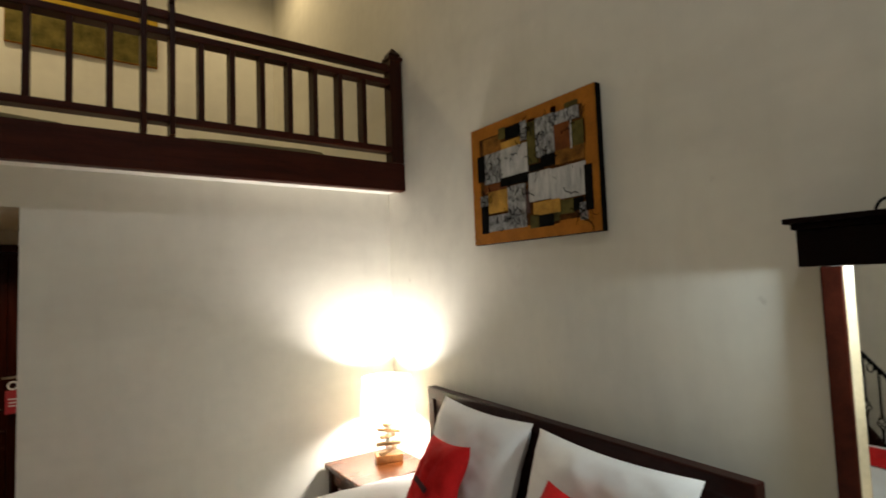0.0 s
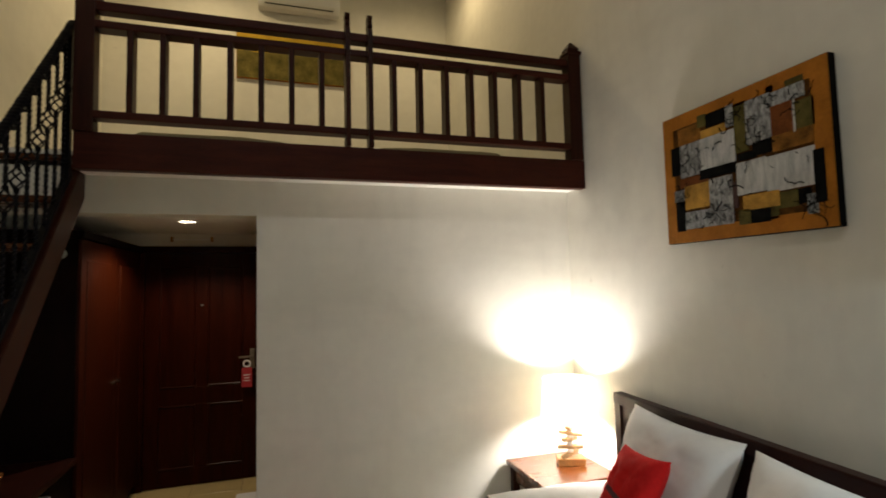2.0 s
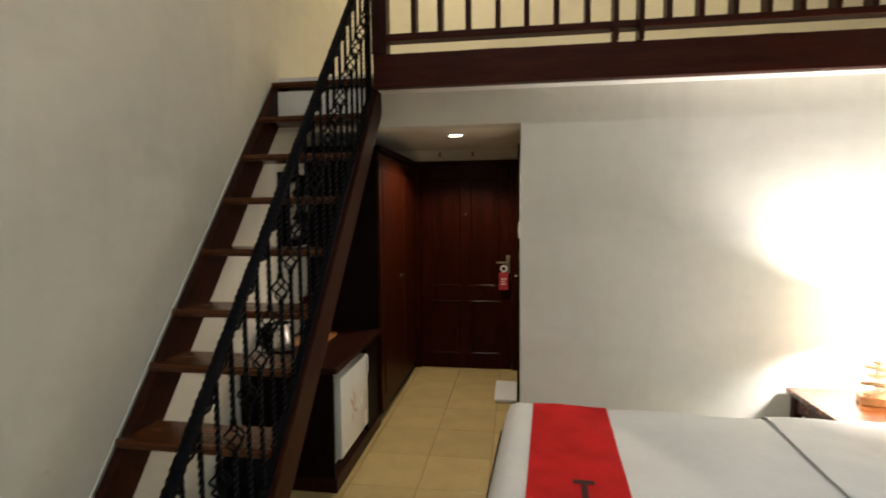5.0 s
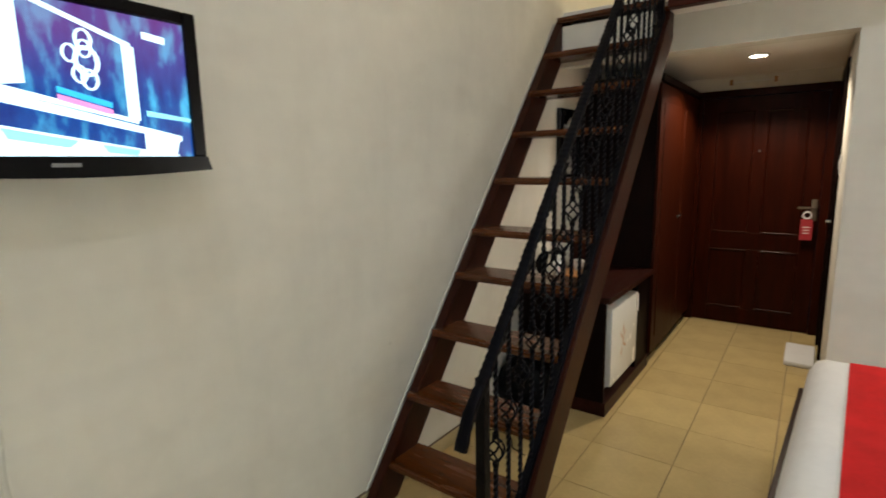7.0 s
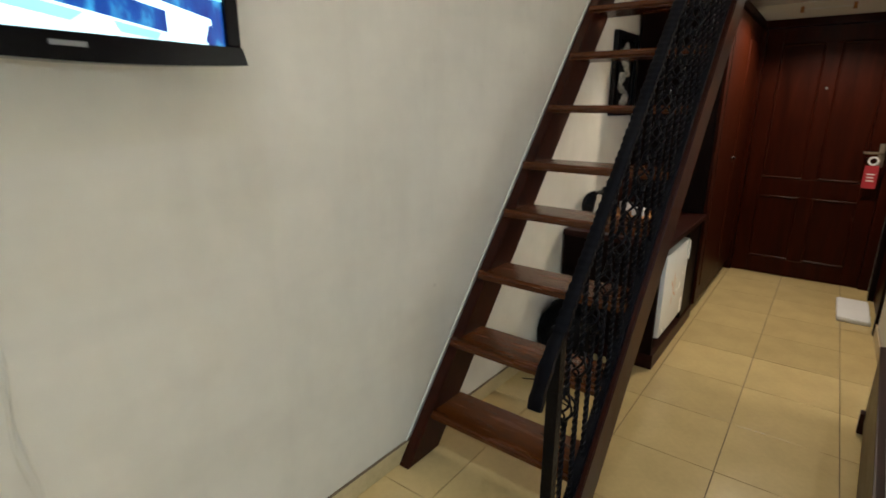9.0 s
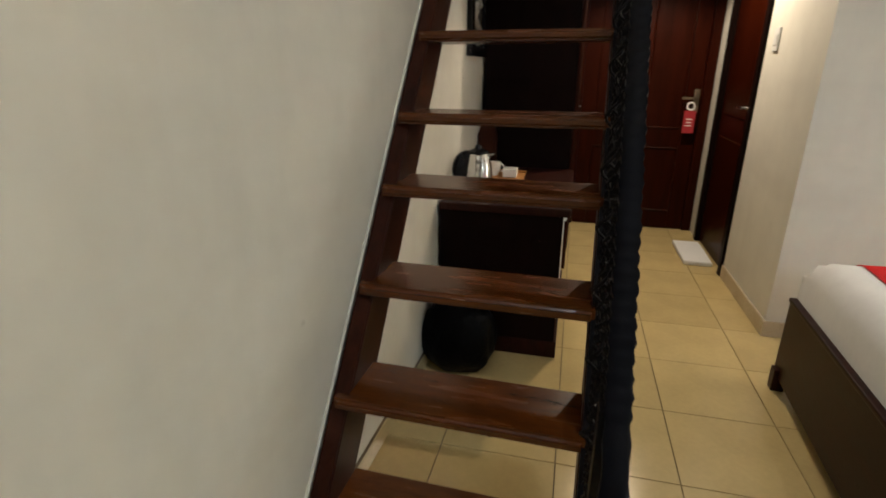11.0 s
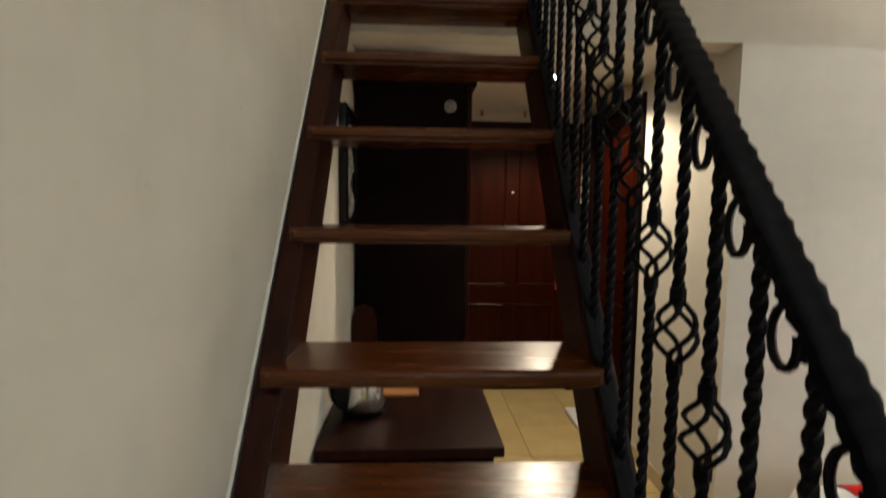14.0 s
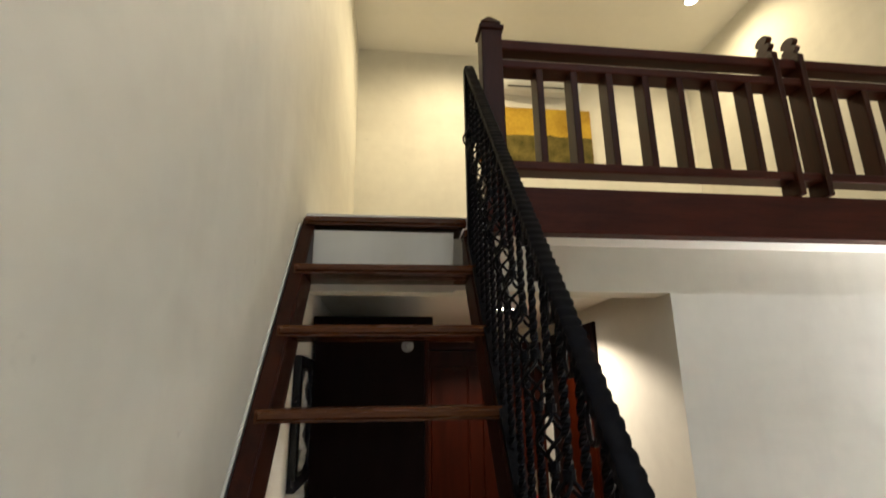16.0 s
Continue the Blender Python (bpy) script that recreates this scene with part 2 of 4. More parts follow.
def tube(bm, pts, r, seg=6):
    """Sweeps a round section along a line of points."""
    rings = []
    pts = [Vector(p) for p in pts]
    for i, p in enumerate(pts):
        d = (pts[min(i + 1, len(pts) - 1)] - pts[max(i - 1, 0)]).normalized()
        side = d.cross(Vector((1, 0, 0)))
        if side.length < 0.1:
            side = d.cross(Vector((0, 1, 0)))
        side.normalize()
        up = d.cross(side)
        rings.append([bm.verts.new(p + r * (math.cos(2 * math.pi * k / seg) * side + math.sin(2 * math.pi * k / seg) * up)) for k in range(seg)])
    for p, q in zip(rings, rings[1:]):
        for k in range(seg):
            bm.faces.new((p[k], p[(k + 1) % seg], q[(k + 1) % seg], q[k]))
    bm.faces.new(rings[0])
    bm.faces.new(rings[-1])
    bmesh.ops.recalc_face_normals(bm, faces=bm.faces)


def mesh_of(name, bm, material, smooth=False):
    me = bpy.data.meshes.new(name)
    bm.to_mesh(me)
    bm.free()
    me.materials.append(material)
    if smooth:
        me.shade_smooth()
        me.set_sharp_from_angle(angle=radians(40))
    return me


def solid(name, bm, material, label="", category="", kind="", group="", smooth=False):
    """A top-level mesh."""
    return tagged(new(name, mesh_of(name, bm, material, smooth)), label, category, group, kind)


REST = {}


def thing(name, label, category, at, group=""):
    """A top-level Empty at the base of a thing with parts."""
    e = new(name)
    e.location = at
    REST[e.name] = at
    e.empty_display_size = 0.1
    return tagged(e, label, category, group)


def part(name, bm, material, parent, label="", smooth=False):
    """One mesh under a thing or a part, given in world places."""
    ob = new(name, mesh_of(name, bm, material, smooth))
    ob.parent = parent
    top = parent
    while top.parent:
        top = top.parent
    if parent is top and parent.type == "EMPTY":
        ob.matrix_parent_inverse = Matrix.Translation(-Vector(REST[parent.name]))
    if label:
        ob["label"] = label
    return ob


B = bmesh.new

# ---- setting ----
XE, YS, YB, ZC = 3.74, -5.2, 2.60, 5.20   # east wall, south wall, loft's back wall, ceiling
XO, YD = 1.664, 1.93                      # passage's east wall, entrance wall
ZL = 2.50                                 # loft floor
# the west wall and what stands on it run slightly askew
XW = 0.016
LEAN = Matrix.Translation((0, -2, 0)) @ Matrix.Rotation(radians(-1.3), 4, "Z") @ Matrix.Translation((0, 2, 0))
structure = dict(kind="structure", category="wall")

floor = solid("floor", bx(B(), -0.15, XE + 0.15, YS - 0.15, YD + 0.15, -0.12, -0.006), GROUT, "cream glazed floor tiles with dark grout joints", "floor", "structure")
west = bx(B(), -0.15, XW, YS, YB, -0.005, ZC)
bmesh.ops.transform(west, matrix=LEAN, verts=west.verts)
solid("wall_west", west, PAINT, "tall cream painted plaster wall", **structure)
solid("wall_east", bx(B(), XE, XE + 0.15, YS, YB, -0.005, ZC), PAINT, "tall cream painted plaster wall behind the bed", **structure)
solid("wall_south", bx(B(), -0.15, XE + 0.15, YS - 0.15, YS, -0.005, ZC), PAINT, "plain cream wall closing the room", **structure)
solid("wall_loft_back", bx(B(), -0.15, XE + 0.15, YB, YB + 0.15, ZL - 0.2, ZC), PAINT, "cream wall at the back of the loft", **structure)
solid("ceiling", bx(B(), -0.15, XE + 0.15, YS - 0.15, YB + 0.15, ZC, ZC + 0.12), CEIL, "white painted ceiling", "ceiling", "structure")
bm = bx(B(), XO, XE, 0, 0.14, -0.005, 2.36)
solid("wall_north", bm, PAINT, "cream painted wall below the loft", **structure)
solid("wall_lintel", bx(B(), 0, XO, 0, 0.14, 2.135, 2.36), PAINT, "cream lintel over the passage", **structure)
bm = B()
bx(bm, XO, XO + 0.12, 0.14, 0.87, -0.005, 2.215)
bx(bm, XO, XO + 0.12, 1.64, YD, -0.005, 2.215)
bx(bm, XO, XO + 0.12, 0.87, 1.64, 2.08, 2.215)
solid("wall_passage_east", bm, PAINT, "cream passage wall with a dark bathroom door", **structure)
bm = B()
bx(bm, -0.15, 0.60, YD, YD + 0.15, -0.005, 2.40)
bx(bm, 1.66, XO + 0.14, YD, YD + 0.15, -0.005, 2.40)
bx(bm, 0.60, 1.66, YD, YD + 0.15, 2.10, 2.40)
solid("wall_passage_end", bm, PAINT, "cream wall round the entrance door", **structure)
solid("ceiling_passage", bx(B(), 0, XO + 0.12, 0.14, YD, 2.215, 2.32), CEIL, "white passage ceiling with a recessed downlight", "ceiling", "structure")
solid("trim_stair_riser", bx(B(), 0.072, 0.70, -0.032, -0.002, 2.12, 2.375), PAINT, "white boarded riser under the top tread", "riser", "structure")
bm = B()
bx(bm, 0.80, XE, -0.16, YB, 2.34, ZL, 0)
bx(bm, 0.0, 0.80, 0.12, YB, 2.34, ZL, 0)
solid("floor_loft", bm, CEIL, "white rendered edge of the loft floor", "floor", "structure")
solid("trim_loft_beam", bx(B(), 0.81, XE, -0.235, -0.165, 2.325, 2.515, 0.006), BEAMWOOD, "dark mahogany beam along the loft edge", "beam", "structure")
bm = B()
bx(bm, XW, XW + 0.010, YS, 0.40, 0, 0.075, 0.003)
bmesh.ops.transform(bm, matrix=LEAN, verts=bm.verts)
solid("baseboard_west", bm, SKIRT_PALE, "beige tile skirting", "skirting", "structure")
bm = bx(B(), XW, XW + 0.0085, YS, 0.40, 0.0775, 0.0825)
bmesh.ops.transform(bm, matrix=LEAN, verts=bm.verts)
solid("trim_baseboard_joint", bm, GROUT, "dirty joint along the top of the skirting", "joint", "structure")
solid("baseboard_north", bx(B(), XO - 0.012, 3.74, -0.013, -0.001, 0, 0.085, 0.003), SKIRT, "beige tile skirting", "skirting", "structure")
solid("baseboard_passage", bx(B(), XO - 0.012, XO - 0.001, -0.001, 0.83, 0, 0.085, 0.003), SKIRT, "beige tile skirting", "skirting", "structure")
solid("baseboard_east", bx(B(), XE - 0.012, XE, YS, -0.013, 0, 0.085, 0.003), SKIRT, "beige tile skirting", "skirting", "structure")


def downlight(x, y, z, strength, group):
    t = thing("downlight", "round recessed ceiling downlight, lit", "ceiling light", (x, y, z), group)
    bm = B()
    lathe(bm, [(0.072, 0.0), (0.070, -0.008), (0.056, -0.010), (0.052, 0.0)], (x, y, z), 28)
    part("trim_ring", bm, WHITEPL, t, smooth=True)
    bm = B()
    lathe(bm, [(0.0005, -0.004), (0.052, -0.003)], (x, y, z), 28)
    part("lens", bm, glow("downlight_lens", (1.0, 0.88, 0.66), strength), t, "glowing warm lens")
    return t


downlight(1.153, 0.95, 2.215, 60, "passage lights")
for sx, sy in LOFT_SPOTS:
    downlight(sx, sy, ZC, 30, "loft lights")
# added fittings for the room's unseen fill spots
for sx, sy in ROOM_FILL_SPOTS:
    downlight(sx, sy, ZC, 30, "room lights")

# ---- stair ----
RISE, RUN, Z_TOP, Y_FIRST = 0.2482, 0.1985, 2.432, -1.812   # Y_FIRST: front of the lowest tread
SLOPE = RISE / RUN
XL0, XL1, XR0, XR1 = 0.026, 0.078, 0.697, 0.750
# hand-built treads: how far each sits up and back from an even run
TREAD_UP = (-0.007, 0.007, 0.015, 0.017, -0.024, -0.012, 0, 0, 0, 0)
TREAD_BACK = (0.030, -0.006, -0.006, 0, -0.038, -0.006, 0, 0, 0, -0.01)


def step_z(i):
    return Z_TOP - RISE * (10 - i)


def staircase():
    t = thing("staircase", "steep open mahogany stair against the wall, up to the loft", "staircase", (0.37, -1.85, 0))
    for name, a, b in (("stringer", XL0, XL1), ("stringer", XR0, XR1)):
        y0 = Y_FIRST - 0.135
        top = 2.36
        outline = [(y0, 0), (y0 + 0.20, 0), (y0 + 0.20 + (top - 0.10) / SLOPE, top - 0.10), (y0 + 0.17 + top / SLOPE, top), (y0 + 0.02 + top / SLOPE, top)]
        if a == XL0:
            top = Z_TOP + 0.01
            outline = [(y0, 0), (y0 + 0.20, 0), (y0 + 0.20 + (top - 0.03) / SLOPE, top - 0.03), (y0 + 0.20 + (top - 0.03) / SLOPE, top), (y0 + top / SLOPE, top)]
        bm = prism(B(), outline, "x", a, b)
        bmesh.ops.bevel(bm, geom=bm.edges[:], offset=0.004, segments=2, affect="EDGES")
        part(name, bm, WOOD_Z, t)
    bm = B()
    tube(bm, [(0.0195, Y_FIRST - 0.142 + z / SLOPE, z) for z in (0.02, 0.6, 1.2, 1.8, 2.40)], 0.0042, 8)
    part("caulk_line", bm, PAINT, t, "thin white bead of sealant along the wall")
    ear = 0.035
    shape = [(XL1 - 0.034, 0), (XR0 + 0.012, 0), (XR0 + 0.012, ear), (XR0, ear), (XR0, 0.210), (XL1, 0.210), (XL1, ear), (XL1 - 0.034, ear)]
    me = None
    for i in range(1, 11):
        if me is None:
            bm = prism(B(), [(x, y - 0.018) for x, y in shape], "z", -0.036, 0)
            es = [e for e in bm.edges if all(abs(v.co.y + 0.018) < 1e-4 for v in e.verts)]
            bmesh.ops.bevel(bm, geom=es, offset=0.012, segments=3, affect="EDGES")
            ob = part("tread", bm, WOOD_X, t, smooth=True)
            me = ob.data
        else:
            ob = new("tread", me)
            ob.parent = t
            ob.matrix_parent_inverse = Matrix.Translation(-Vector(REST[t.name]))
        ob.location = (0, Y_FIRST + RUN * (i - 1) + TREAD_BACK[i - 1], step_z(i) + TREAD_UP[i - 1])
    t.matrix_basis = LEAN @ t.matrix_basis
    # small iron bracket where the stringer meets the loft
    part("top_bracket", bx(B(), XR0 - 0.004, XR1 + 0.035, -0.075, 0.075, 2.345, 2.375, 0.006), WOOD_X, t)
    return t


staircase()


def rail_z(y):
    return 1.460 + 1.20 * (y + 1.5)


def bottom_z(y):
    return SLOPE * (y - Y_FIRST) + 0.17


def twisted_bar(bm, x, y, z0, z1, w=0.0070, pitch=0.052):
    """A square bar twisted about its length."""
    n = max(6, int((z1 - z0) / pitch * 6))
    rings = []
    for k in range(n + 1):
        z = z0 + (z1 - z0) * k / n
        a = 2 * math.pi * (z - z0) / (pitch * 4) * 2
        rings.append([bm.verts.new((x + w * 1.35 * math.cos(a + q * math.pi / 2), y + w * 1.35 * math.sin(a + q * math.pi / 2), z)) for q in range(4)])
    for p, q in zip(rings, rings[1:]):
        for k in range(4):
            bm.faces.new((p[k], p[(k + 1) % 4], q[(k + 1) % 4], q[k]))
    bm.faces.new(rings[0][::-1])
    bm.faces.new(rings[-1])


def basket(bm, x, y, z, r=0.032, h=0.102):
    """Four bowed wires wound round the axis, and a collar at each end."""
    for q in range(4):
        pts = []
        for k in range(9):
            u = k / 8
            a = q * math.pi / 2 + u * math.pi * 1.1
            pts.append((x + r * math.sin(math.pi * u) * math.cos(a), y + r * math.sin(math.pi * u) * math.sin(a), z - h / 2 + h * u))
        tube(bm, pts, 0.0042, 5)
    cyl(bm, (x, y, z - h / 2 - 0.012), (x, y, z - h / 2 + 0.006), 0.012, seg=8)
    cyl(bm, (x, y, z + h / 2 - 0.006), (x, y, z + h / 2 + 0.012), 0.012, seg=8)


def scroll(bm, x, y, z, size=0.034):
    """A C-scroll curled at its upper end, hung below the handrail."""
    pts = []
    for k in range(17):
        u = k / 16
        a = radians(200 - 400 * u)
        r = size * (1.0 - 0.45 * u)
        pts.append((x, y + r * math.cos(a) * 0.85, z + r * math.sin(a) * 1.25))
    tube(bm, pts, 0.0052, 5)


def stair_railing():
    x = 0.716
    t = thing("stair_railing", "black wrought-iron stair railing with twisted bars and baskets", "railing", (x, -1.95, 0))
    # flat hammered handrail with a wavy edge, curling down at its foot
    bm = B()
    n = 340
    y0, y1 = -2.04, -0.12
    line = []
    for k in range(n + 1):
        y = y0 + (y1 - y0) * k / n
        line.append(Vector((x + 0.009, y, rail_z(y))))
    foot = []
    for k in range(1, 9):
        a = k / 8 * radians(70)
        c = line[0] + Vector((0, -0.012, -0.10))
        foot.append(Vector((x + 0.009, line[0].y - 0.075 * math.sin(a) - 0.006 * k, line[0].z - 0.012 * k - 0.11 * (1 - math.cos(a)))))
    line = foot[::-1] + line
    rings = []
    for k, p in enumerate(line):
        d = (line[min(k + 1, len(line) - 1)] - line[max(k - 1, 0)]).normalized()
        up = Vector((1, 0, 0)).cross(d)
        wob = 0.0019 * math.sin(k * 2.05) + 0.0008 * math.sin(k * 0.61)
        w, h = 0.019 + wob, 0.010 + wob * 0.5
        rings.append([bm.verts.new(p + Vector((sx * w, 0, 0)) + up * sz * h) for sx, sz in ((-1, -1), (-1, 0.6), (-0.7, 1), (0.7, 1), (1, 0.6), (1, -1))])
    for p, q in zip(rings, rings[1:]):
        for k in range(6):
            bm.faces.new((p[k], p[(k + 1) % 6], q[(k + 1) % 6], q[k]))
    bm.faces.new(rings[0])
    bm.faces.new(rings[-1])
    bmesh.ops.recalc_face_normals(bm, faces=bm.faces)
    part("handrail", bm, RAILIRON, t, "flat black handrail with a hammered wavy edge", smooth=True)
    # flat bottom rail along the stringer
    bm = prism(B(), [(-1.93, bottom_z(-1.93) + 0.0), (-0.10, bottom_z(-0.10)), (-0.10, bottom_z(-0.10) + 0.03), (-1.93, bottom_z(-1.93) + 0.03)], "x", x - 0.016, x + 0.016)
    part("bottom_rail", bm, IRON, t)
    part("newel", bx(B(), x - 0.018, x + 0.018, -2.035, -1.999, 0, rail_z(-2.017) - 0.008, 0.003), IRON, t, "square black iron newel bar")
    part("top_newel", bx(B(), x - 0.016, x + 0.016, -0.145, -0.113, bottom_z(-0.13), rail_z(-0.13) - 0.006, 0.003), IRON, t)
    k = 0
    y = -1.935
    while y < -0.16:
        bm = B()
        zb = 1.094 + SLOPE * (y + 1.491)
        open_basket = zb < rail_z(y) - 0.10 and zb > bottom_z(y) + 0.12
        # the bar stops at each end of its hollow basket
        for lo, hi in (((bottom_z(y) + 0.02, zb - 0.047), (zb + 0.047, rail_z(y) - 0.008)) if open_basket else ((bottom_z(y) + 0.02, rail_z(y) - 0.008),)):
            twisted_bar(bm, x, y, lo, hi)
        bar = part("bar", bm, IRON, t)
        if open_basket:
            bm = B()
            basket(bm, x, y, zb)
            part("basket", bm, IRON, bar, smooth=True)
        bm = B()
        scroll(bm, x, y + 0.043, rail_z(y + 0.043) - 0.056)
        part("scroll", bm, IRON, bar, smooth=True)
        y += 0.088
        k += 1
    t.matrix_basis = LEAN @ t.matrix_basis
    return t


stair_railing()

# ---- loft ----


def loft_railing():
    yb = -0.20
    t = thing("loft_railing", "dark mahogany loft railing with square balusters", "railing", (2.25, yb, 2.515))
    for name, z0, z1, hy in (("top_rail", 3.150, 3.200, 0.036), ("middle_rail", 3.055, 3.095, 0.045), ("bottom_rail", 2.585, 2.625, 0.045)):
        part(name, bx(B(), 0.89, 3.635, yb - hy, yb + hy, z0, z1, 0.008), BEAMWOOD, t)
    for x in (0.852, 3.684):
        bm = bx(B(), x - 0.045, x + 0.045, yb - 0.045, yb + 0.045, 2.515, 3.24, 0.005)
        post = part("post", bm, WOOD_Z, t)
        bm = bx(B(), x - 0.054, x + 0.054, yb - 0.054, yb + 0.054, 3.24, 3.262, 0.005)
        bx(bm, x - 0.040, x + 0.040, yb - 0.040, yb + 0.040, 3.262, 3.282, 0.004)
        r = bmesh.ops.create_cone(bm, cap_ends=True, segments=4, radius1=0.062, radius2=0.012, depth=0.05, matrix=pose(x, yb, 3.307, 0, 0, 45))
        part("cap", bm, WOOD_Z, post, "stepped pyramid cap")
    me = None
    for x in (1.055, 1.207, 1.367, 1.534, 1.694, 1.857, 2.023, 2.447, 2.610, 2.778, 2.942, 3.102, 3.271, 3.440):
        if me is None:
            ob = part("baluster", bx(B(), -0.015, 0.015, yb - 0.042, yb + 0.042, 2.622, 3.058, 0.004), WOOD_Z, t)
            me = ob.data
        else:
            ob = new("baluster", me)
            ob.parent = t
            ob.matrix_parent_inverse = Matrix.Translation(-Vector(REST[t.name]))
        ob.location = (x, 0, 0)
    for x in (2.170, 2.302):
        bm = bx(B(), x - 0.014, x + 0.014, yb - 0.062, yb + 0.040, 2.515, 3.215, 0.004)
        post = part("centre_post", bm, WOOD_Z, t)
        # a flat board finial, cut to a stacked profile
        half = [(0.041, 0.0), (0.040, 0.010), (0.028, 0.014), (0.027, 0.024), (0.040, 0.032), (0.043, 0.044), (0.036, 0.056), (0.020, 0.062), (0.034, 0.070), (0.040, 0.082), (0.032, 0.098), (0.014, 0.108)]
        yc = yb - 0.011
        outline = [(yc - a, 3.215 + h) for a, h in half] + [(yc + a, 3.215 + h) for a, h in half[::-1]]
        bm = prism(B(), outline, "x", x - 0.013, x + 0.013)
        part("finial", bm, WOOD_Z, post, "flat wooden finial with a stacked outline")
    return t


loft_railing()


def soft_box(bm, x0, x1, y0, y1, z0, z1, r, cuts=5, lump=0.0, seed=1):
    """A padded block with round edges and a slightly uneven top."""
    bx(bm, x0, x1, y0, y1, z0, z1)
    bmesh.ops.bevel(bm, geom=bm.edges[:], offset=r, segments=4, affect="EDGES", profile=0.5)
    bmesh.ops.subdivide_edges(bm, edges=[e for e in bm.edges if e.calc_length() > 0.25], cuts=cuts, use_grid_fill=True)
    for v in bm.verts:
        p = Vector((v.co.x * 3 + seed, v.co.y * 3, v.co.z * 3))
        v.co += noise.noise_vector(p) * lump
    return bm


for x0, x1 in ((0.92, 1.86), (2.43, 3.43)):
    bm = soft_box(B(), x0, x1, 0.34, 2.2, ZL, 2.70, 0.06, 6, 0.02, x0)
    solid("mattress", bm, OLIVE, "olive-covered mattress lying on the loft floor", "mattress", group="loft mattresses", smooth=True)


def loft_painting():
    x0, x1, y, z0, z1 = 1.36, 2.56, YB - 0.012, 3.965, 4.585
    t = thing("loft_painting", "unframed landscape canvas, golden sky above mossy field", "painting", ((x0 + x1) / 2, y, z0))
    part("canvas_edge", bx(B(), x0, x1, y - 0.022, y + 0.012, z0, z1, 0.002), OCHRE, t)
    bm = B()
    n = 24
    top, bot = [], []
    for k in range(n + 1):
        x = x0 + 0.004 + (x1 - x0 - 0.008) * k / n
        z = z0 + 0.30 + 0.03 * noise.noise(Vector((x * 6, 1, 0))) + 0.012 * noise.noise(Vector((x * 25, 2, 0)))
        top.append((x, z))
    p = [bm.verts.new((x, y - 0.0245, z)) for x, z in top]
    q = [bm.verts.new((x, y - 0.0245, z1 - 0.004)) for x, z in top]
    for k in range(n):
        bm.faces.new((p[k], p[k + 1], q[k + 1], q[k]))
    part("painted_sky", bm, CANVAS_GOLD, t)
    bm = B()
    p = [bm.verts.new((x, y - 0.0245, z)) for x, z in top]
    q = [bm.verts.new((x, y - 0.0245, z0 + 0.004)) for x, z in top]
    for k in range(n):
        bm.faces.new((q[k], q[k + 1], p[k + 1], p[k]))
    part("painted_field", bm, CANVAS_GREEN, t)


loft_painting()


def air_conditioner():
    x0, x1, y1, z0 = 1.58, 2.44, YB, 4.74
    t = thing("air_conditioner", "white wall-mounted split air conditioner", "air conditioner", (2.0, y1, z0))
    outline = [(y1 - 0.005, z0), (y1 - 0.12, z0), (y1 - 0.19, z0 + 0.07), (y1 - 0.205, z0 + 0.22), (y1 - 0.18, z0 + 0.27), (y1 - 0.005, z0 + 0.28)]
    bm = prism(B(), outline, "x", x0, x1)
    bmesh.ops.bevel(bm, geom=bm.edges[:], offset=0.008, segments=2, affect="EDGES")
    part("body", bm, WHITEPL, t, smooth=True)
    part("outlet", bx(B(), x0 + 0.07, x1 - 0.07, y1 - 0.172, y1 - 0.125, z0 + 0.010, z0 + 0.03), BLACK, t, "dark air outlet slot")
    part("flap", prism(B(), [(y1 - 0.135, z0 - 0.004), (y1 - 0.190, z0 + 0.045), (y1 - 0.196, z0 + 0.040), (y1 - 0.138, z0 - 0.009)], "x", x0 + 0.06, x1 - 0.06), WHITEPL, t)


air_conditioner()

# ---- passage ----


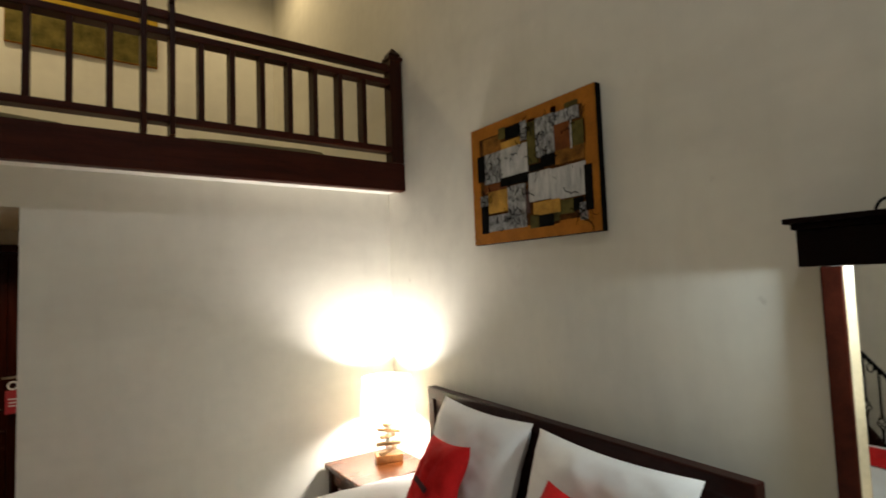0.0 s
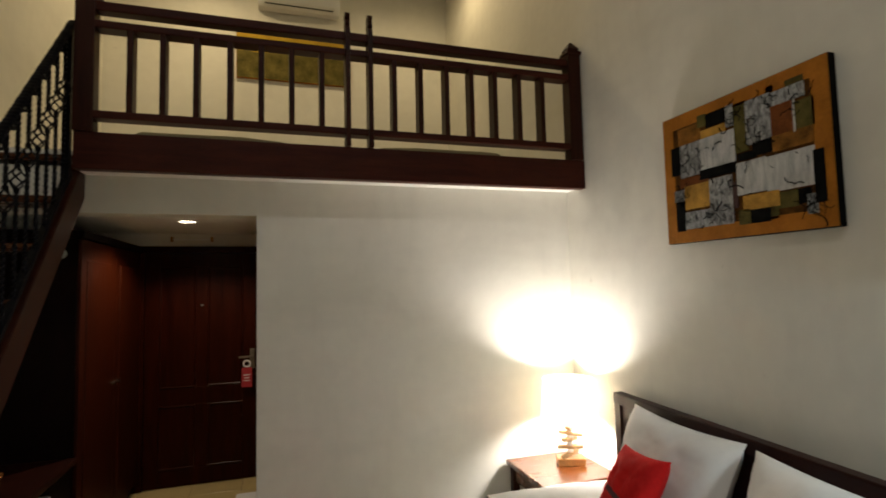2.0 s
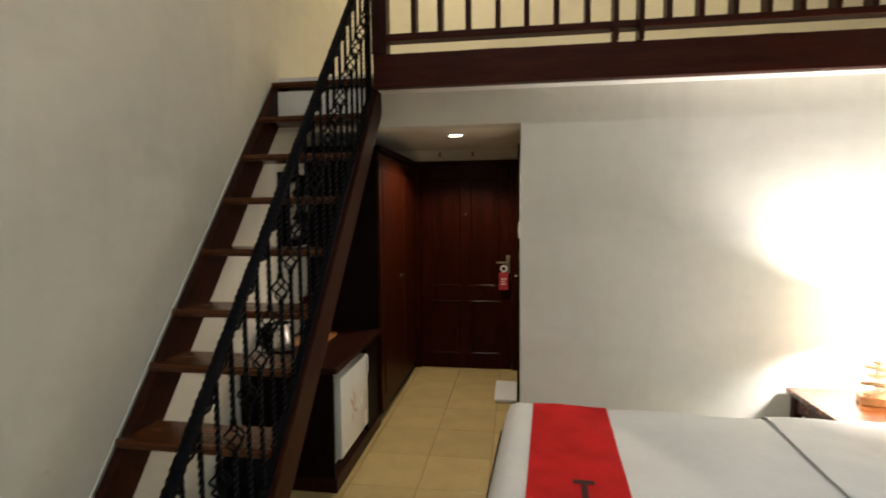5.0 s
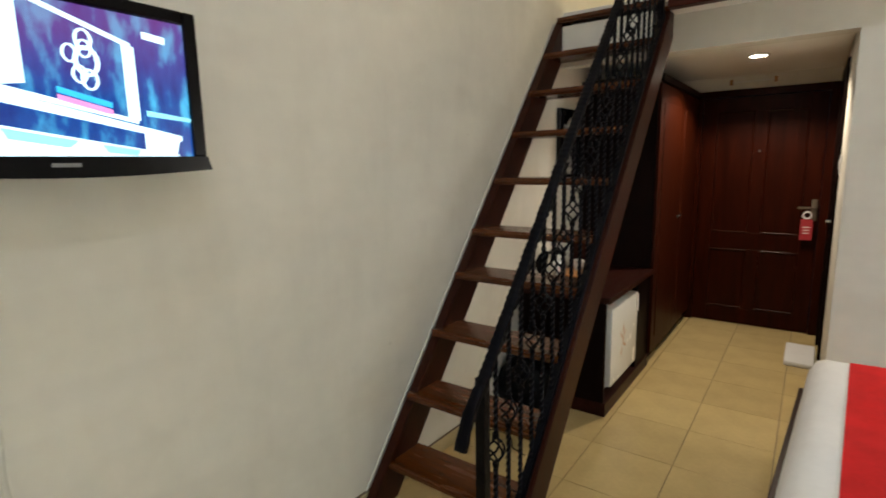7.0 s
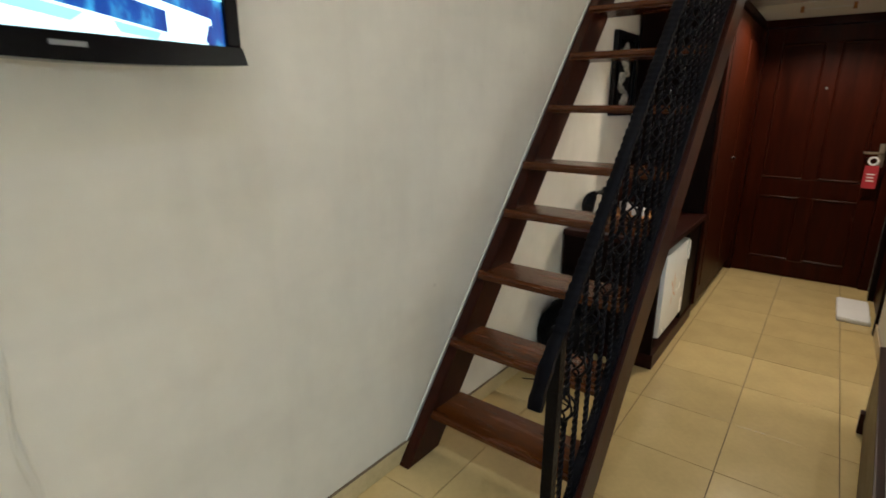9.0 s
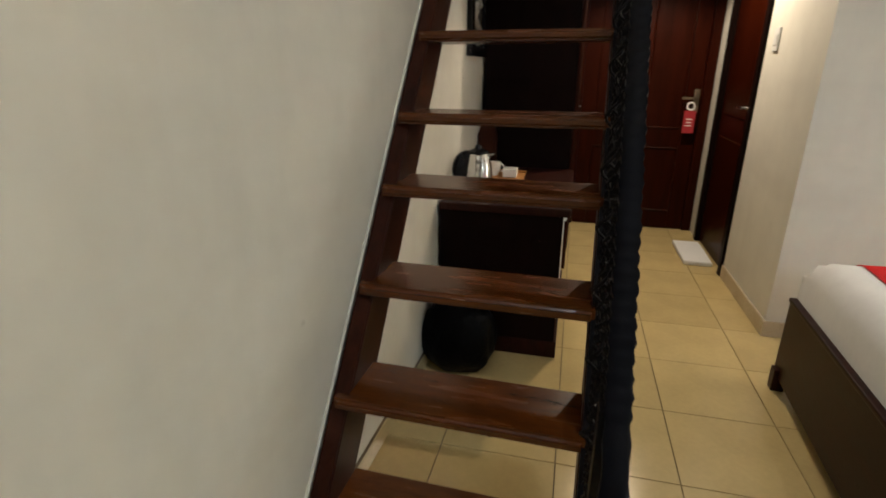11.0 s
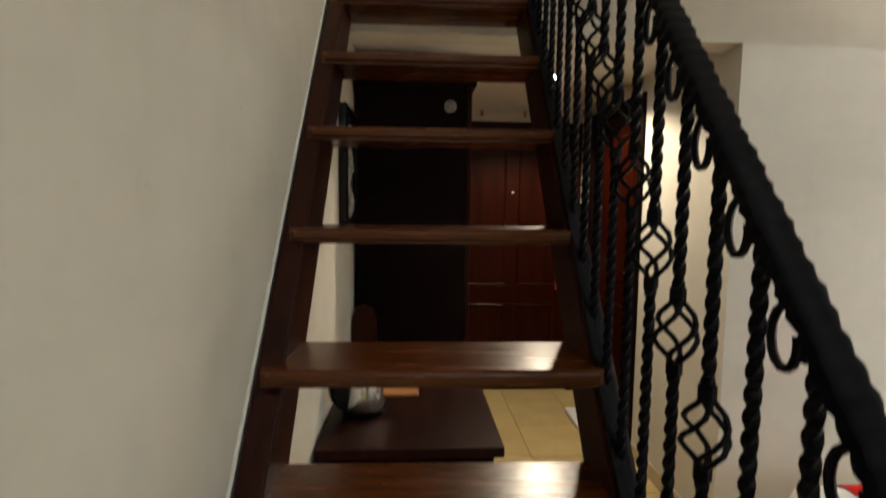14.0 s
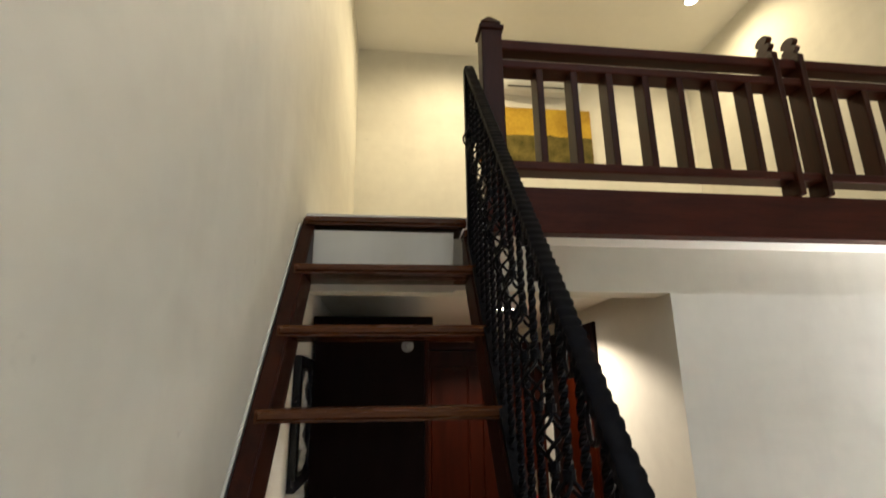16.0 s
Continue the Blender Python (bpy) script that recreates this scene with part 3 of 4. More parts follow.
def entrance_door():
    x0, x1, y = 0.62, 1.64, YD
    t = tagged(thing("door_1", "dark red mahogany panelled entrance door, closed", "door", (1.13, y, 0)), kind="structure")
    fr = B()
    bx(fr, x0 - 0.02, x0 + 0.05, y - 0.03, y + 0.08, 0, 2.10, 0.004)
    bx(fr, x1 - 0.05, x1 + 0.02, y - 0.03, y + 0.08, 0, 2.10, 0.004)
    bx(fr, x0 + 0.05, x1 - 0.05, y - 0.03, y + 0.08, 2.04, 2.10, 0.004)
    part("door_frame", fr, DOORWOOD, t)
    a, b = x0 + 0.053, x1 - 0.053
    f = y - 0.004
    leaf = B()
    bx(leaf, a, b, f + 0.012, f + 0.04, 0.006, 2.036)
    xm = (a + b) / 2
    for s0, s1, u0, u1 in ((a, a + 0.115, 0.006, 2.036), (b - 0.115, b, 0.006, 2.036), (a + 0.115, b - 0.115, 0.006, 0.15), (a + 0.115, b - 0.115, 0.70, 0.845), (a + 0.115, b - 0.115, 1.915, 2.036), (xm - 0.05, xm + 0.05, 0.15, 0.70), (xm - 0.05, xm + 0.05, 0.845, 1.915)):
        bx(leaf, s0, s1, f - 0.004, f + 0.013, u0, u1, 0.003)
    leaf = part("leaf", leaf, DOORWOOD, t)
    for p0, p1 in ((a + 0.125, xm - 0.06), (xm + 0.06, b - 0.125)):
        for u0, u1 in ((0.16, 0.69), (0.855, 1.905)):
            bm = bx(B(), p0 - 0.008, p1 + 0.008, f - 0.001, f + 0.0125, u0 - 0.008, u1 + 0.008)
            es = [e for e in bm.edges if all(v.co.y < f + 0.001 for v in e.verts)]
            bmesh.ops.bevel(bm, geom=es, offset=0.005, segments=1, affect="EDGES")
            part("panel", bm, DOORWOOD, leaf)
            bm = B()
            for q0, q1, w0, w1 in ((p0, p1, u0, u0), (p0, p1, u1, u1), (p0, p0, u0, u1), (p1, p1, u0, u1)):
                tube(bm, [(q0, f - 0.002, w0), (q1, f - 0.002, w1)], 0.008 if q0 == q1 else 0.010, 10)
            part("panel_moulding", bm, GLOSSWOOD, leaf, smooth=True)
    bm = B()
    bx(bm, b - 0.052, b - 0.012, f - 0.012, f - 0.004, 0.98, 1.16, 0.003)
    cyl(bm, (b - 0.032, f - 0.055, 1.09), (b - 0.032, f - 0.01, 1.09), 0.010)
    bx(bm, b - 0.145, b - 0.022, f - 0.062, f - 0.046, 1.082, 1.10, 0.005)
    part("handle", bm, BRONZE, t, "tarnished metal lever handle on a plate", smooth=True)
    bm = B()
    lathe(bm, [(0.0, 0.012), (0.008, 0.011), (0.013, 0.004), (0.014, 0)], (0, 0, 0), 14)
    bmesh.ops.transform(bm, matrix=pose(xm, f - 0.004, 1.57, 90), verts=bm.verts)
    part("peephole", bm, CHROME, t)
    return t


entrance_door()


def door_hanger():
    x, y, z = 1.512, YD - 0.075, 0.868
    t = thing("door_hanger", "red card door hanger hung from the lever handle", "door sign", (x, y, z))
    bm = bx(B(), x - 0.044, x + 0.044, y - 0.0015, y + 0.0015, z - 0.045, z + 0.13, 0.001)
    part("card", bm, TAGRED, t)
    bm = B()
    lathe(bm, [(0.022, -0.002), (0.034, -0.002), (0.034, 0.002), (0.022, 0.002), (0.022, -0.002)], (0, 0, 0), 20)
    bmesh.ops.transform(bm, matrix=pose(x, y, z + 0.165, 90), verts=bm.verts)
    part("loop", bm, CERAMIC, t, "white hanging loop")
    bm = B()
    for k, w in enumerate((0.05, 0.04, 0.045)):
        bx(bm, x - w / 2, x + w / 2, y - 0.0028, y - 0.0018, z + 0.06 - 0.025 * k, z + 0.068 - 0.025 * k)
    part("print", bm, CERAMIC, t, "unreadable white lines of print")


door_hanger()


def bathroom_door():
    t = tagged(thing("door_2", "dark mahogany bathroom door in the passage, closed", "door", (XO + 0.06, 1.2, 0)), kind="structure")
    bm = B()
    bx(bm, XO - 0.018, XO + 0.10, 0.83, 0.89, 0, 2.12, 0.004)
    bx(bm, XO - 0.018, XO + 0.10, 1.62, 1.68, 0, 2.12, 0.004)
    bx(bm, XO - 0.018, XO + 0.10, 0.89, 1.62, 2.06, 2.12, 0.004)
    part("door_frame", bm, DARKWOOD, t)
    leaf = part("leaf", bx(B(), XO + 0.018, XO + 0.055, 0.893, 1.617, 0.008, 2.057, 0.003), DOORWOOD, t)
    for u0, u1 in ((0.16, 0.85), (1.0, 1.92)):
        bm = bx(B(), XO + 0.010, XO + 0.019, 0.99, 1.52, u0, u1)
        bmesh.ops.bevel(bm, geom=[e for e in bm.edges if all(v.co.x < XO + 0.012 for v in e.verts)], offset=0.007, segments=1, affect="EDGES")
        part("panel", bm, DOORWOOD, leaf)
    bm = B()
    cyl(bm, (XO + 0.018, 0.94, 1.08), (XO - 0.035, 0.94, 1.08), 0.009)
    bx(bm, XO - 0.042, XO - 0.028, 0.932, 1.045, 1.072, 1.088, 0.005)
    bx(bm, XO + 0.010, XO + 0.018, 0.925, 0.957, 0.98, 1.14, 0.002)
    part("handle", bm, CHROME, t, "satin steel lever handle")
    return t


bathroom_door()

bm = bx(B(), XO - 0.010, XO - 0.001, 0.62, 0.70, 1.40, 1.52, 0.003)
sw = thing("light_switch", "white plastic double light switch on the passage wall", "light switch", (XO, 0.66, 1.40))
part("plate", bm, WHITEPL, sw)
for k in (0, 1):
    part("rocker", bx(B(), XO - 0.014, XO - 0.010, 0.633 + 0.029 * k, 0.658 + 0.029 * k, 1.43, 1.49, 0.002), WHITEPL, sw)

# thin bar on two brackets above the door
rail = thing("wall_bar", "small white bar on two brown brackets above the entrance door", "hook rail", (1.04, YD, 2.14))
part("bar", bx(B(), 0.86, 1.24, YD - 0.03, YD - 0.018, 2.155, 2.168, 0.003), WHITEPL, rail)
for hx in (0.88, 1.21):
    part("bracket", bx(B(), hx - 0.012, hx + 0.012, YD - 0.034, YD - 0.002, 2.14, 2.185, 0.004), HONEY, rail)

bm = soft_box(B(), 1.455, 1.645, 1.00, 1.48, 0.0, 0.035, 0.012, 4, 0.006, 3)
solid("bath_mat", bm, LINEN, "folded white towelling mat on the floor by the bathroom door", "bath mat", smooth=True)


def wardrobe():
    x0, x1, y0, y1, zt = 0.09, 0.640, 0.475, 1.90, 2.09
    t = thing("wardrobe", "tall dark mahogany wardrobe with plain doors", "wardrobe", (0.31, 1.2, 0))
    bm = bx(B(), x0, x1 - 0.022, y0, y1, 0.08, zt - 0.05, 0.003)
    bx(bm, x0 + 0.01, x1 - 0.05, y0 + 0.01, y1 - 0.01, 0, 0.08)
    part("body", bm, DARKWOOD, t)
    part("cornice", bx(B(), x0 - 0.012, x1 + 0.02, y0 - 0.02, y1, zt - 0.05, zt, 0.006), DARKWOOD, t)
    ym = (y0 + y1) / 2
    for a, b, h in ((y0 + 0.003, ym - 0.002, ym - 0.05), (ym + 0.002, y1 - 0.003, ym + 0.05)):
        d = part("door", bx(B(), x1 - 0.020, x1, a, b, 0.09, zt - 0.055, 0.003), WARDWOOD, t, "red mahogany wardrobe door")
        bm = bx(B(), x1 - 0.002, x1 + 0.006, a + 0.09, b - 0.09, 0.2, zt - 0.18)
        bmesh.ops.bevel(bm, geom=[e for e in bm.edges if all(v.co.x > x1 + 0.004 for v in e.verts)], offset=0.006, segments=1, affect="EDGES")
        part("panel", bm, WARDWOOD, d)
        bm = B()
        cyl(bm, (x1, h, 1.05), (x1 + 0.026, h, 1.05), 0.008, 0.014)
        part("knob", bm, CHROME, d)
    bm = B()
    cyl(bm, (0.535, y0, 1.945), (0.535, y0 - 0.008, 1.945), 0.030, seg=20)
    cyl(bm, (0.535, y0 - 0.008, 1.945), (0.535, y0 - 0.03, 1.945), 0.008, seg=10)
    part("hook_plate", bm, SILVER_RELIEF, t, "small round coat hook plate")


wardrobe()


def fridge_cabinet():
    x0, x1, y0, y1, zt = 0.062, 0.616, -0.500, 0.465, 0.735
    t = thing("fridge_cabinet", "dark mahogany cabinet holding a small white refrigerator", "cabinet", (0.31, -0.02, 0))
    part("top", bx(B(), x0, x1 + 0.03, y0 - 0.02, y1, zt - 0.035, zt, 0.006), WOOD_Y, t)
    part("plinth", bx(B(), x0, x1 + 0.012, y0, y1, 0, 0.085, 0.004), WOOD_Y, t)
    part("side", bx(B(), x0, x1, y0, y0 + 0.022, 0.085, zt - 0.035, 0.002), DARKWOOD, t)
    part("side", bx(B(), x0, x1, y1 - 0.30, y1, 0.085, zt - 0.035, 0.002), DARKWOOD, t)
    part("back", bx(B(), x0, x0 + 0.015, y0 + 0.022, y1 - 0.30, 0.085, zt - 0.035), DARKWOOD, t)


fridge_cabinet()


def refrigerator():
    x1, y0, y1 = 0.60, -0.36, 0.17
    t = thing("refrigerator", "small white refrigerator with a printed leaf motif on the door", "refrigerator", (0.35, -0.15, 0.085))
    part("body", bx(B(), 0.08, x1 - 0.04, y0, y1, 0.087, 0.66, 0.006), FRIDGE, t)
    d = part("door", bx(B(), x1 - 0.036, x1 + 0.018, y0 - 0.01, y1 + 0.01, 0.135, 0.63, 0.012), FRIDGE, t, "white enamelled door", smooth=True)
    bm = B()
    for k, (dy, dz, r) in enumerate(((0, 0.02, 20), (0.035, 0.05, -25), (-0.03, 0.06, 40), (0.01, 0.09, 5), (0.04, -0.02, 60), (-0.02, -0.05, -15))):
        c = Matrix.Translation((x1 + 0.0195, -0.15 + dy, 0.36 + dz)) @ Matrix.Rotation(radians(r), 4, "X")
        vs = [bm.verts.new(c @ Vector((0, u, v))) for u, v in ((0, -0.045), (0.010, 0), (0, 0.045), (-0.010, 0))]
        bm.faces.new(vs)
    part("motif", bm, HONEY, d, "faded brown leaf print")
    part("handle", bx(B(), x1 + 0.012, x1 + 0.030, y1 - 0.03, y1 - 0.012, 0.50, 0.62, 0.005), WHITEPL, d)


refrigerator()


def kettle():
    c = (0.185, -0.225, 0.735)
    t = thing("kettle", "stainless steel electric kettle with black lid and handle", "kettle", c)
    bm = B()
    lathe(bm, [(0.0, 0), (0.078, 0), (0.080, 0.020), (0.0, 0.021)], c, 28)
    part("base", bm, BLACK, t, smooth=True)
    bm = B()
    lathe(bm, [(0.0, 0.022), (0.074, 0.022), (0.076, 0.05), (0.068, 0.12), (0.056, 0.175), (0.052, 0.182)], c, 32)
    part("jug", bm, CHROME, t, smooth=True)
    bm = B()
    lathe(bm, [(0.053, 0.180), (0.050, 0.192), (0.02, 0.204), (0.012, 0.222), (0.0, 0.224)], c, 28)
    part("lid", bm, BLACK, t, smooth=True)
    bm = B()
    turn = Matrix.Translation(c) @ Matrix.Rotation(radians(28), 4, "Z")
    grip = [(-0.045 - 0.085 * math.sin(a) ** 0.8, 0.105 + 0.092 * math.cos(a)) for a in [math.pi * k / 14 for k in range(15)]]
    prism(bm, grip, "y", -0.019, 0.019)
    bmesh.ops.bevel(bm, geom=bm.edges[:], offset=0.008, segments=2, affect="EDGES")
    bmesh.ops.transform(bm, matrix=turn, verts=bm.verts)
    part("handle", bm, BLACK, t, smooth=True)
    bm = prism(B(), [(c[0] + 0.045, c[2] + 0.15), (c[0] + 0.085, c[2] + 0.185), (c[0] + 0.045, c[2] + 0.182)], "y", c[1] - 0.014, c[1] + 0.014)
    part("spout", bm, CHROME, t)


kettle()

t = thing("tea_tray", "flat honey-brown wooden tray on the cabinet", "tray", (0.27, 0.02, 0.735))
part("board", bx(B(), 0.13, 0.385, -0.10, 0.22, 0.735, 0.748, 0.004), HONEY, t)
part("lip", bx(B(), 0.13, 0.385, 0.212, 0.22, 0.748, 0.762, 0.003), HONEY, t)


def cup(x, y):
    t = thing("tea_cup", "white ceramic cup with a small handle", "cup", (x, y, 0.748), "tea things")
    bm = B()
    lathe(bm, [(0.0, 0.002), (0.024, 0.0), (0.036, 0.03), (0.040, 0.072), (0.037, 0.072), (0.033, 0.03), (0.0, 0.008)], (x, y, 0.748), 24)
    part("bowl", bm, CERAMIC, t, smooth=True)
    bm = B()
    tube(bm, [(x + 0.036 + 0.020 * math.sin(a), y, 0.748 + 0.042 + 0.022 * math.cos(a)) for a in [math.pi * k / 8 for k in range(9)]], 0.004, 6)
    part("handle", bm, CERAMIC, t, smooth=True)


cup(0.215, 0.11)
solid("sachet_box", bx(B(), 0.27, 0.345, 0.06, 0.14, 0.748, 0.792, 0.004), CERAMIC, "small white box of sachets on the tray", "box")

t = thing("wooden_stand", "dark wooden stand with an arched top behind the kettle", "stand", (0.12, 0.33, 0.735))
bm = prism(B(), [(0.075, 0.735), (0.19, 0.735), (0.19, 0.93), (0.175, 0.985), (0.13, 1.01), (0.09, 0.985), (0.075, 0.93)], "y", 0.36, 0.385)
part("panel", bm, WOOD_Z, t)
part("ledge", bx(B(), 0.07, 0.195, 0.30, 0.40, 0.735, 0.75, 0.003), WOOD_Z, t)

bm = B()
bmesh.ops.create_icosphere(bm, subdivisions=4, radius=1)
for v in bm.verts:
    n = v.co.copy()
    k = 1 + 0.16 * noise.noise(n * 1.7 + Vector((4, 0, 0))) + 0.07 * noise.noise(n * 5)
    v.co = Vector((0.19 + 0.165 * n.x * k, -0.675 + 0.135 * n.y * k, max(0.0, 0.165 + 0.20 * n.z * k)))
bag = solid("black_bag", bm, MATTBLACK, "black plastic bag slumped on the floor by the cabinet", "bag", smooth=True)


def carved_picture():
    y0, y1, z0, z1 = 0.040, 0.415, 1.366, 1.875
    t = thing("carved_picture", "black framed silver relief carving on the wall", "picture", (0, 0.15, z0))
    bm = B()
    bx(bm, XW + 0.001, XW + 0.012, y0 + 0.03, y1 - 0.03, z0 + 0.03, z1 - 0.03)
    part("backing", bm, MATTBLACK, t)
    bm = B()
    bx(bm, XW + 0.001, XW + 0.032, y0, y0 + 0.055, z0, z1, 0.004)
    bx(bm, XW + 0.001, XW + 0.032, y1 - 0.055, y1, z0, z1, 0.004)
    bx(bm, XW + 0.001, XW + 0.032, y0 + 0.055, y1 - 0.055, z0, z0 + 0.05, 0.004)
    bx(bm, XW + 0.001, XW + 0.032, y0 + 0.055, y1 - 0.055, z1 - 0.05, z1, 0.004)
    part("frame", bm, BLACK, t)
    rng = random.Random(5)
    bm = B()
    for k in range(26):
        u = k / 25
        y = (y0 + y1) / 2 + 0.07 * math.sin(u * 13) + rng.uniform(-0.03, 0.03)
        z = z0 + 0.08 + (z1 - z0 - 0.16) * u
        bmesh.ops.create_icosphere(bm, subdivisions=2, radius=1, matrix=Matrix.Translation((XW + 0.016, y, z)) @ Matrix.Diagonal((0.012, rng.uniform(0.025, 0.05), rng.uniform(0.014, 0.03), 1)))
    t.matrix_basis = LEAN @ t.matrix_basis
    part("relief", bm, SILVER_RELIEF, t, "silvery scrolled relief", smooth=True)


carved_picture()

bm = B()
tube(bm, [(0.10, -1.02, 0.004), (0.17, -0.985, 0.004), (0.235, -0.995, 0.004), (0.29, -1.03, 0.004), (0.33, -1.10, 0.004), (0.42, -1.13, 0.004)], 0.0035, 6)
solid("loose_cable", bm, BLACK, "short black cable lying on the floor under the stair", "cable", smooth=True)

# ---- bedroom ----
BX0, BX1, BY0, BY1, BZ = 1.585, 3.64, -2.46, -0.60, 0.60
# the bed stands a little askew
ASKEW = Matrix.Translation((3.70, -0.56, 0)) @ Matrix.Rotation(radians(-3.5), 4, "Z") @ Matrix.Translation((-3.70, 0.56, 0))


def bed():
    t = thing("bed", "double bed with a dark wooden headboard, made up in white", "bed", (2.6, -1.5, 0))
    h = B()
    y0, y1 = BY0 - 0.03, BY1 + 0.045
    bx(h, 3.675, 3.700, y0 + 0.045, y1 - 0.045, 0.30, 1.0, 0.003)
    part("headboard", h, WOOD_Y, t)
    part("top_rail", bx(B(), 3.655, 3.715, y0, y1, 0.992, 1.057, 0.008), WOOD_Y, t)
    part("head_post", bx(B(), 3.660, 3.713, y0, y0 + 0.06, 0.0, 0.992, 0.005), WOOD_Y, t)
    part("head_post", bx(B(), 3.660, 3.713, y1 - 0.06, y1, 0.0, 0.992, 0.005), WOOD_Y, t)
    part("mattress", soft_box(B(), BX0 + 0.05, BX1, BY0 + 0.02, BY1 - 0.02, 0.28, BZ - 0.02, 0.05, 3), LINEN, t, smooth=True)
    part("side_rail", bx(B(), BX0 + 0.02, 3.67, BY1 - 0.045, BY1 - 0.015, 0.12, 0.30, 0.004), WOOD_Y, t)
    part("side_rail", bx(B(), BX0 + 0.02, 3.67, BY0 + 0.015, BY0 + 0.045, 0.12, 0.30, 0.004), WOOD_Y, t)
    f = B()
    bx(f, 1.558, 1.583, BY0, BY1, 0.06, 0.39, 0.004)
    bx(f, 1.553, 1.588, BY0 - 0.005, BY1 + 0.005, 0.39, 0.41, 0.006)
    part("footboard", f, WOOD_Y, t)
    for y in (BY0 + 0.02, BY1 - 0.07):
        part("leg", bx(B(), 1.540, 1.590, y, y + 0.05, 0, 0.10, 0.004), WOOD_Y, t)
    t.matrix_basis = ASKEW @ t.matrix_basis


bed()


def cover_top(x, y):
    """Height of the made bed's cover at a place: a gentle crown with soft creases."""
    edge = min((x - BX0) / 0.10, (y - BY0) / 0.10, (BY1 - y) / 0.10, 1)
    edge = max(0, edge)
    round_off = math.sqrt(max(0, 1 - (1 - edge) ** 2))
    return BZ - 0.085 + 0.085 * round_off + 0.008 * noise.noise(Vector((x * 3.5, y * 3.5, 1))) + 0.003 * noise.noise(Vector((x * 11, y * 11, 4)))


def sheet(name, x0, x1, y0, y1, lift, nx, ny, drop, material, **tags):
    """Cloth laid over the bed, hanging down over the sides and the foot."""
    bm = B()
    us = [x0 + (x1 - x0) * i / nx for i in range(nx + 1)]
    ys = [y0 + (y1 - y0) * j / ny for j in range(ny + 1)]
    grid = []
    for x in us:
        row = []
        row.append(bm.verts.new((x, y0 - 0.012 - lift, drop)))
        for y in ys:
            row.append(bm.verts.new((x, y, cover_top(x, y) + lift)))
        row.append(bm.verts.new((x, y1 + 0.012 + lift, drop)))
        grid.append(row)
    for p, q in zip(grid, grid[1:]):
        for k in range(len(p) - 1):
            bm.faces.new((p[k], q[k], q[k + 1], p[k + 1]))
    if x0 <= BX0 + 0.001:
        low = [bm.verts.new((x0 - 0.010, v.co.y, min(drop, v.co.z) if 0 < k < len(grid[0]) - 1 else drop)) for k, v in enumerate(grid[0])]
        for k in range(len(low) - 1):
            bm.faces.new((low[k], grid[0][k], grid[0][k + 1], low[k + 1]))
    bmesh.ops.recalc_face_normals(bm, faces=bm.faces)
    ob = solid(name, bm, material, smooth=True, **tags)
    ob.matrix_basis = ASKEW.copy()
    return ob


sheet("bedspread", BX0, BX1 - 0.01, BY0, BY1, 0.0, 70, 64, 0.30, LINEN, label="smooth white bedspread tucked over the mattress", category="bedspread")
sheet("turned_back_sheet", 2.825, BX1 - 0.012, BY0 + 0.004, BY1 - 0.004, 0.013, 40, 64, 0.33, LINEN, label="white top sheet turned back over the upper half of the bed", category="bed sheet")
runner = sheet("bed_runner", 1.732, 2.095, BY0, BY1, 0.006, 24, 64, 0.26, RED, label="red cloth runner across the foot of the bed", category="bed runner")
MAROON = mat("maroon_print", (0.06, 0.004, 0.006), 0.85, vary=0.2, scale=20)
for u0, u1, v0, v1 in ((1.898, 1.976, -1.458, -1.428), (1.926, 1.949, -1.71, -1.458), (1.906, 1.967, -1.75, -1.71)):
    bm = B()
    n = 5
    for i in range(n):
        for j in range(n):
            q = []
            for a, b in ((0, 0), (1, 0), (1, 1), (0, 1)):
                x, y = u0 + (u1 - u0) * (i + a) / n, v0 + (v1 - v0) * (j + b) / n
                q.append(bm.verts.new((x, y, cover_top(x, y) + 0.0095)))
            bm.faces.new(q)
    ob = new("motif", mesh_of("motif", bm, MAROON))
    ob.parent = runner
    ob["label"] = "dark maroon printed motif"


def pillow(name, w, h, d, place, material, label, group, seed):
    """A plump cushion with pinched corners: w across, h tall, d thick."""
    bm = B()
    n = 34
    f, b = [], []
    for i in range(n + 1):
        fr, br = [], []
        for j in range(n + 1):
            u, v = i / n * 2 - 1, j / n * 2 - 1
            pinch = 0.93 + 0.09 * (u * u * v * v)
            x, z = u * w / 2 * (1 - 0.07 * (1 - u * u) * 0 - 0.06 * (v * v) * (1 - abs(u)) * 0) * pinch, v * h / 2 * pinch
            puff = d / 2 * ((1 - u ** 4) * (1 - v ** 4)) ** 0.55
            cr = 0.016 * noise.noise(Vector((u * 2.6 + seed, v * 2.6, 0))) + 0.013 * (0.5 - abs(noise.noise(Vector((u * 3.2 + v * 1.5, v * 2.2 + seed, 3))))) + 0.004 * noise.noise(Vector((u * 11, v * 9 + seed, 5)))
            e = (1 - u ** 6) * (1 - v ** 6)
            fr.append(bm.verts.new((x, -puff + cr * e, z)))
            br.append(fr[-1] if i in (0, n) or j in (0, n) else bm.verts.new((x, puff + cr * e, z)))
        f.append(fr)
        b.append(br)
    for g, flip in ((f, False), (b, True)):
        for i in range(n):
            for j in range(n):
                q = (g[i][j], g[i + 1][j], g[i + 1][j + 1], g[i][j + 1])
                bm.faces.new(q[::-1] if flip else q)
    bmesh.ops.transform(bm, matrix=ASKEW @ place, verts=bm.verts)
    return solid(name, bm, material, label, "pillow", group=group, smooth=True)


